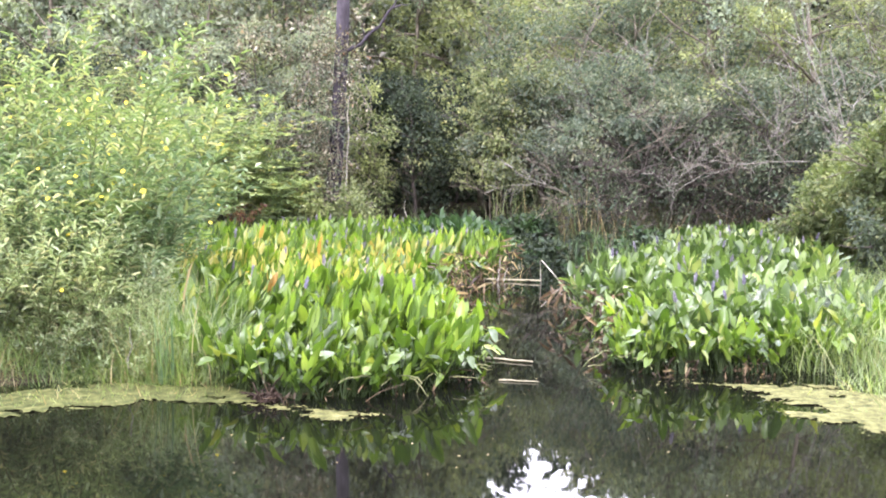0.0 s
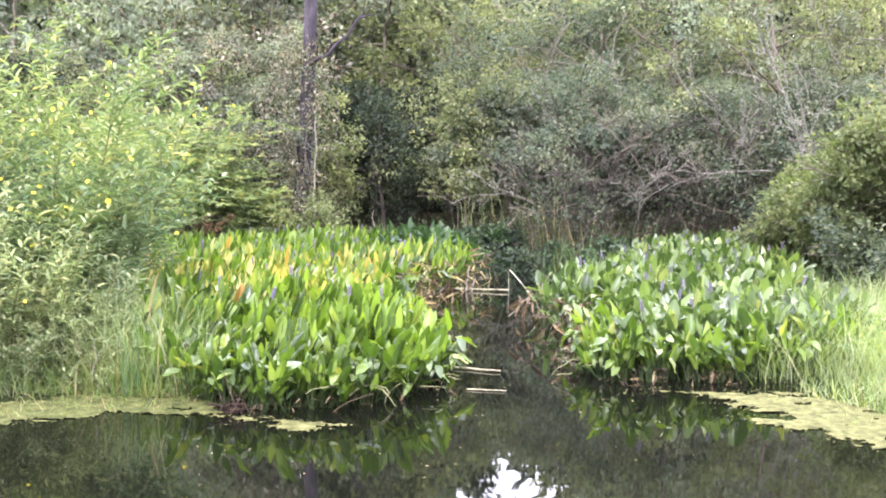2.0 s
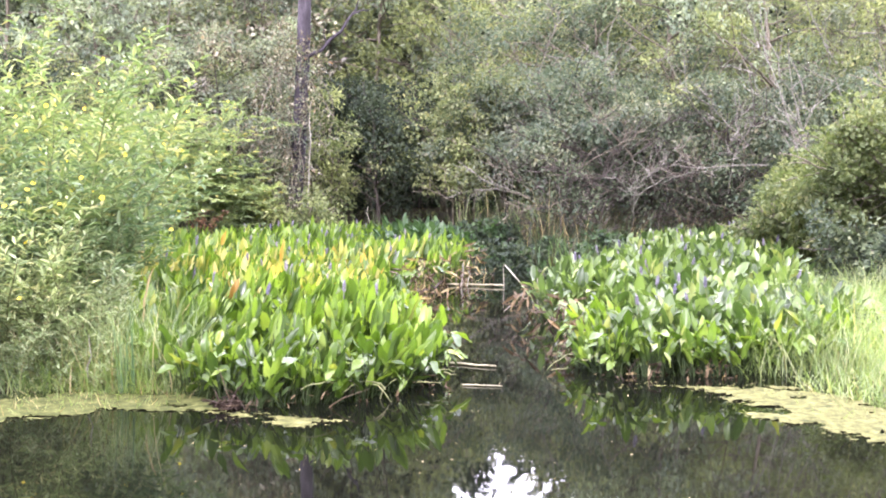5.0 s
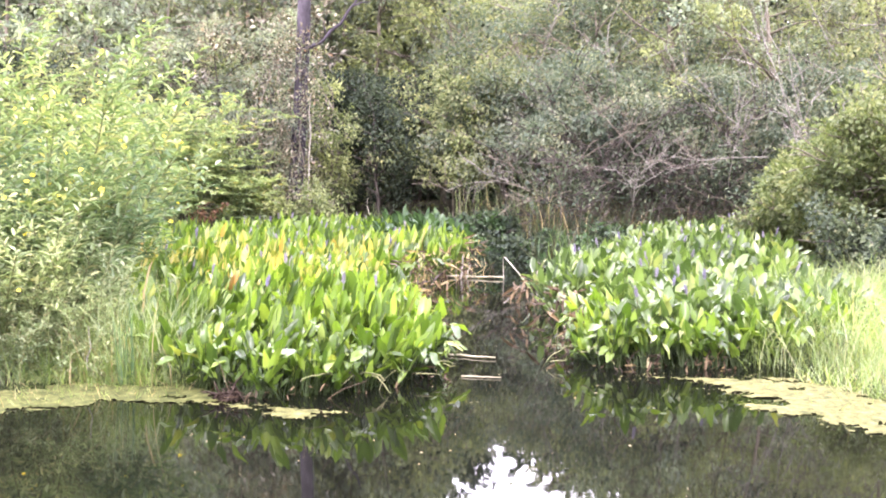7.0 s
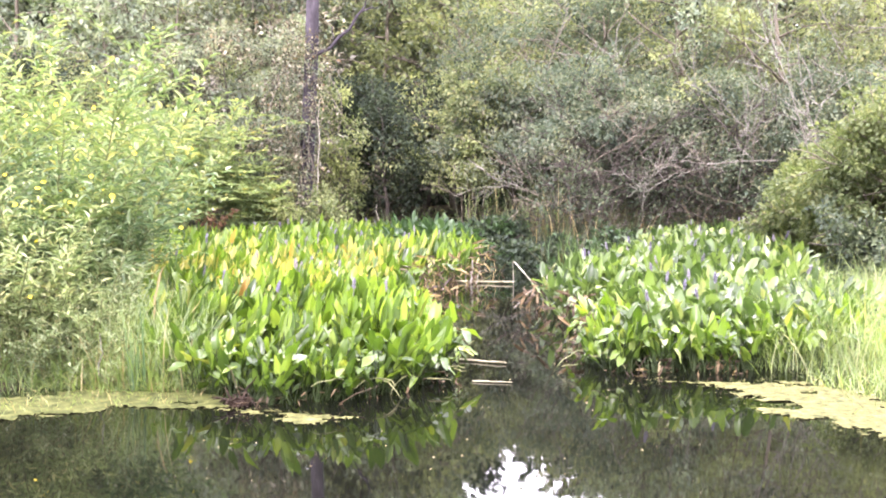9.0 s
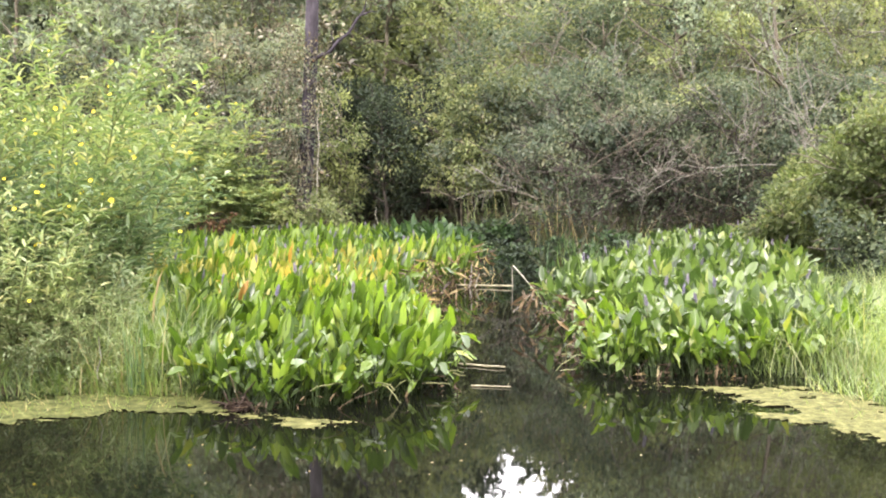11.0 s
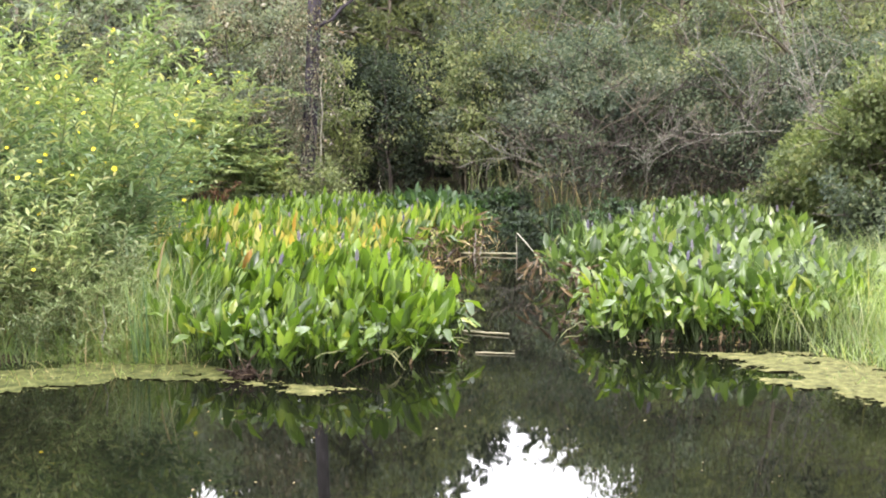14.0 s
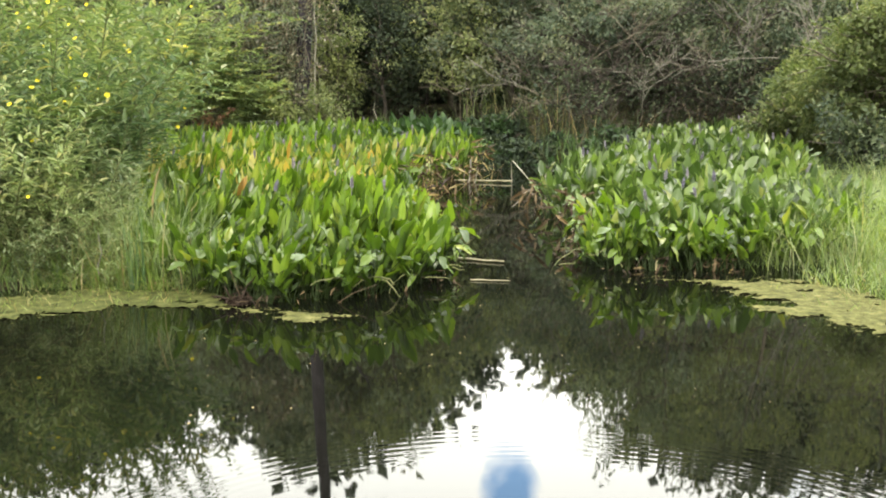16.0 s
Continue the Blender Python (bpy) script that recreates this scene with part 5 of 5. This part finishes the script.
def litter(label, centres, n, spread_xy, top, size, stalks=8, straw=0.0):
    """Hanging withered leaves and stalks at the edge of a bed."""
    so = Soup()
    c = np.array(centres)[rng.integers(0, len(centres), n)]
    P = np.c_[c + rng.normal(0, 1, (n, 2)) * spread_xy, rng.uniform(0.0, top, n)]
    D = np.c_[rng.normal(0, 0.7, (n, 2)), rng.uniform(-1.3, 0.2, n)]
    R = frames_for(D) * (size * rng.uniform(0.6, 1.5, n))[:, None, None]
    R[:, :, 0] *= 0.17
    dry = rng.random(n) < straw
    so.scatter(LANCE_V, LANCE_F, R[~dry], P[~dry], 0)
    so.scatter(LANCE_V, LANCE_F, R[dry], P[dry], 1)
    for i in range(n // stalks):
        p = P[rng.integers(n)]
        st = wander((p[0], p[1], -0.03), (rng.normal(0, 0.5), rng.normal(0, 0.5), 0.8), 0.35, 4, 0.12, 0.2)
        so.add(*tube(st, np.linspace(0.004, 0.002, 5), 4), i % 2 if straw else 0)
    tagged(new("withered_leaves", so.mesh("withered_leaves", [M_DEAD, M_STRAW], False)), label, "dead leaves", kind="stuff")


litter("withered brown leaves hanging over the channel", [(1.15, 9.9), (1.22, 10.6), (1.3, 11.1), (1.3, 11.7), (1.18, 10.2), (1.05, 12.2), (1.0, 12.9)], 95, 0.09, 0.4, 0.17, 4)
litter("tan and brown withered leaves at the bed corner", [(-0.1, 15.3), (0.15, 15.9), (0.35, 16.4), (-0.2, 14.4), (-0.3, 13.4), (0.4, 17)], 280, 0.17, 0.5, 0.15, 5, 0.22)
litter("brown withered leaves under the front of the bed", [(-1.4, 8.0), (-1.0, 8.0), (-0.5, 8.2), (-0.1, 8.7), (1.5, 9.1), (2.1, 9.15)], 90, 0.12, 0.1, 0.09)
litter("brown curled leaves hanging low at the front of the bed", [(1.75, 9.12), (1.95, 9.08), (2.2, 9.1), (2.3, 9.15)], 20, 0.07, 0.18, 0.12, 6, 0.2)


def runners():
    """Pale bent stalks trailing at the water line in front of the beds."""
    for x, y in [(-0.7, 7.98), (-0.45, 8.1), (-0.36, 8.12), (-0.2, 8.35), (-0.14, 8.4), (-0.02, 8.7), (0.06, 8.85), (0.1, 9.0), (0.95, 9.3), (1.05, 9.15), (1.1, 9.3), (1.15, 9.05), (1.28, 9.05), (1.0, 9.45)]:
        a = rng.uniform(-2.6, 0.4)
        L = rng.uniform(0.12, 0.38)
        pts = wander((x, y + 0.05, rng.uniform(0.05, 0.16)), (math.cos(a), 0.5 * math.sin(a), rng.uniform(-0.1, 0.5)), L, 7, 0.14, 0.22)
        pts[:, 2] = np.maximum(pts[:, 2], 0.004)
        rod("trailing_stalk", "pale bent leaf stalk trailing into the water", "plant stalk", pts, np.linspace(0.0055, 0.003, 8), M_STALKDRY, 5, "trailing stalks")


runners()


def root_clump():
    so = Soup()
    for i in range(52):
        a = rng.uniform(0, 6.28)
        w = wander((rng.normal(0, 0.04), rng.normal(0, 0.03), 0.01), (math.cos(a), math.sin(a), rng.uniform(0.3, 2.2)), rng.uniform(0.1, 0.22), 5, 0.32, 0.5)
        so.add(*tube(w, np.linspace(0.011, 0.003, 6), 4))
    ob = new("root_clump", so.mesh("root_clump", M_ROOT))
    ob.location = (-1.44, 7.9, 0.0)
    tagged(ob, "dark reddish matted root clump at the water line", "roots", kind="stuff")


root_clump()


def sedge_tuft():
    so = Soup()
    n = 15
    P = np.c_[rng.normal(0, 0.028, (n, 2)), np.full(n, -0.05)]
    blades(so, P, 0.62, 0.013, 0.07, 0, 4, 0.15)
    ob = new("cattail_tuft", so.mesh("cattail_tuft", [M_CATTAIL], False))
    ob.location = (-2.26, 8.4, 0.0)
    tagged(ob, "upright tuft of blue-green cattail blades in the algae", "water plant")


sedge_tuft()


def rusty_fern():
    so = Soup()
    for i in range(12):
        a = rng.uniform(0, 6.28)
        w = wander((rng.normal(0, 0.05), 0, 0), (math.cos(a) * 0.25, math.sin(a) * 0.25, 1), rng.uniform(0.55, 0.98), 7, 0.08, 0.1)
        so.add(*tube(w, np.linspace(0.007, 0.002, 8), 3))
        k = np.repeat(np.arange(2, 8), 6)
        P = w[k] + rng.normal(0, 0.02, (len(k), 3))
        R = frames_for(rng.normal(0, 1, (len(k), 3)) + np.array([0, 0, -0.6])) * (0.085 * rng.uniform(0.5, 1.2, len(k)))[:, None, None]
        R[:, :, 0] *= 0.35
        so.scatter(LEAF_V, LEAF_F, R, P)
    ob = new("dead_fern", so.mesh("dead_fern", [M_RUST], False))
    ob.location = (-4.15, 20.5, 0.1)
    tagged(ob, "rust-brown dead fern clump behind the water plants", "fern")


rusty_fern()


def bare_tree(label, x, y, base_z, direction, length, mat, forks, name="bare_branches", r0=0.03):
    """A leafless forked limb system."""
    t = thing(name, label, "dead branches", (x, y, base_z), "bare branches")
    main = wander((0, 0, 0), direction, length, 8, 0, 0.15)
    child("limb", mesh("limb", *tube(main, np.linspace(r0, 0.008, 9), 6), mat), t)
    for i in range(forks):
        p = main[rng.integers(2, 8)]
        d = np.array(direction, float) / np.linalg.norm(direction) + rng.normal(0, 0.5, 3)
        br = wander(p, d, length * rng.uniform(0.25, 0.5), 5, 0, 0.14)
        so = Soup()
        so.add(*tube(br, np.linspace(r0 * 0.55, 0.0032, 6), 5))
        for j in range(3):
            so.add(*tube(wander(br[rng.integers(2, 5)], d + rng.normal(0, 0.6, 3), length * 0.15, 3, 0, 0.15), np.linspace(0.008, 0.003, 4), 4))
        child("twig", so.mesh("twig", mat), t)


for x, y, z, d, L in [(6.3, 18.3, 0.35, (-0.2, -0.02, 1), 3.7), (6.5, 18.5, 0.35, (-0.4, -0.02, 1), 3.5), (7.3, 18.8, 0.4, (-0.1, 0, 1), 4.2)]:
    bare_tree("bleached bare branches reaching up over the bushes", x, y, z, d, L, M_TWIGPALE, 8, r0=0.0085)
for x, y, z, d, L in [(1.9, 25.0, 2.6, (0.25, -0.1, 1), 2.4), (3.9, 24.2, 2.7, (-0.3, -0.1, 1), 2.4), (8.2, 23.4, 2.6, (-0.3, -0.1, 1), 3.0), (5.9, 20.6, 1.7, (-1, -0.1, 0.15), 1.6), (7.3, 15.0, 1.45, (-1, -0.15, -0.04), 1.5),
                      (7.3, 15.1, 2.1, (-1, -0.15, 0.4), 1.4)]:
    bare_tree("thin bleached dead branch sticking out of the leaves", x, y, z, d, L, M_TWIGPALE, 6, r0=0.013)
for i in range(42):
    x, y = rng.uniform(2.0, 6.6), rng.uniform(21.2, 22.4)
    bare_tree("tangled bare brown branches under the tree canopy", x, y, 0.35 + rng.uniform(0, 1.7), (rng.uniform(-1.2, 1.2), rng.uniform(-0.4, 0.1), rng.uniform(0.15, 0.9)), rng.uniform(1.3, 2.3),
              (M_BROWNTWIG, M_TWIG, M_BROWNTWIG, M_TWIG, M_BROWNTWIG, M_TWIGPALE)[i % 6], 7, "brush_tangle", 0.010)
for x, y, h, r in [(-2.45, 22.4, 2.9, 0.016), (-3.9, 22.4, 2.2, 0.018), (-4.9, 21.5, 1.9, 0.015), (-1.15, 20.9, 0.95, 0.01)]:
    rod("slender_trunk", "slender pale sapling trunk standing before the dark woods", "sapling", crook((x, y, 0.1), (x + rng.uniform(-0.08, 0.08), y, h), 8, 0.025), np.linspace(r, r * 0.4, 8), M_PALE, 6, "saplings")


def flecks():
    """Tiny seeds and duckweed flecks on the open water."""
    so = Soup()
    n = 170
    P = np.c_[rng.uniform(-1.5, 1.6, n), rng.uniform(5.2, 12, n), np.full(n, 0.003)]
    P = P[~(inside(LEFT_BED, P) | inside(RIGHT_BED, P))]
    a = rng.uniform(0, 6.28, len(P))
    z = np.zeros(len(P))
    R = np.stack([np.stack([np.cos(a), -np.sin(a), z], 1), np.stack([np.sin(a), np.cos(a), z], 1), np.stack([z, z, z + 1], 1)], 1) * (rng.uniform(0.003, 0.008, len(P)))[:, None, None]
    so.scatter(np.array([(-1, -0.5, 0), (1, -0.6, 0), (0.9, 0.5, 0.25), (-0.8, 0.6, 0.2)]), LEAF_F, R, P)
    tagged(new("floating_flecks", so.mesh("floating_flecks", [M_STRAW], False)), "pale seeds and flecks floating on the dark water", "debris", kind="stuff")


flecks()
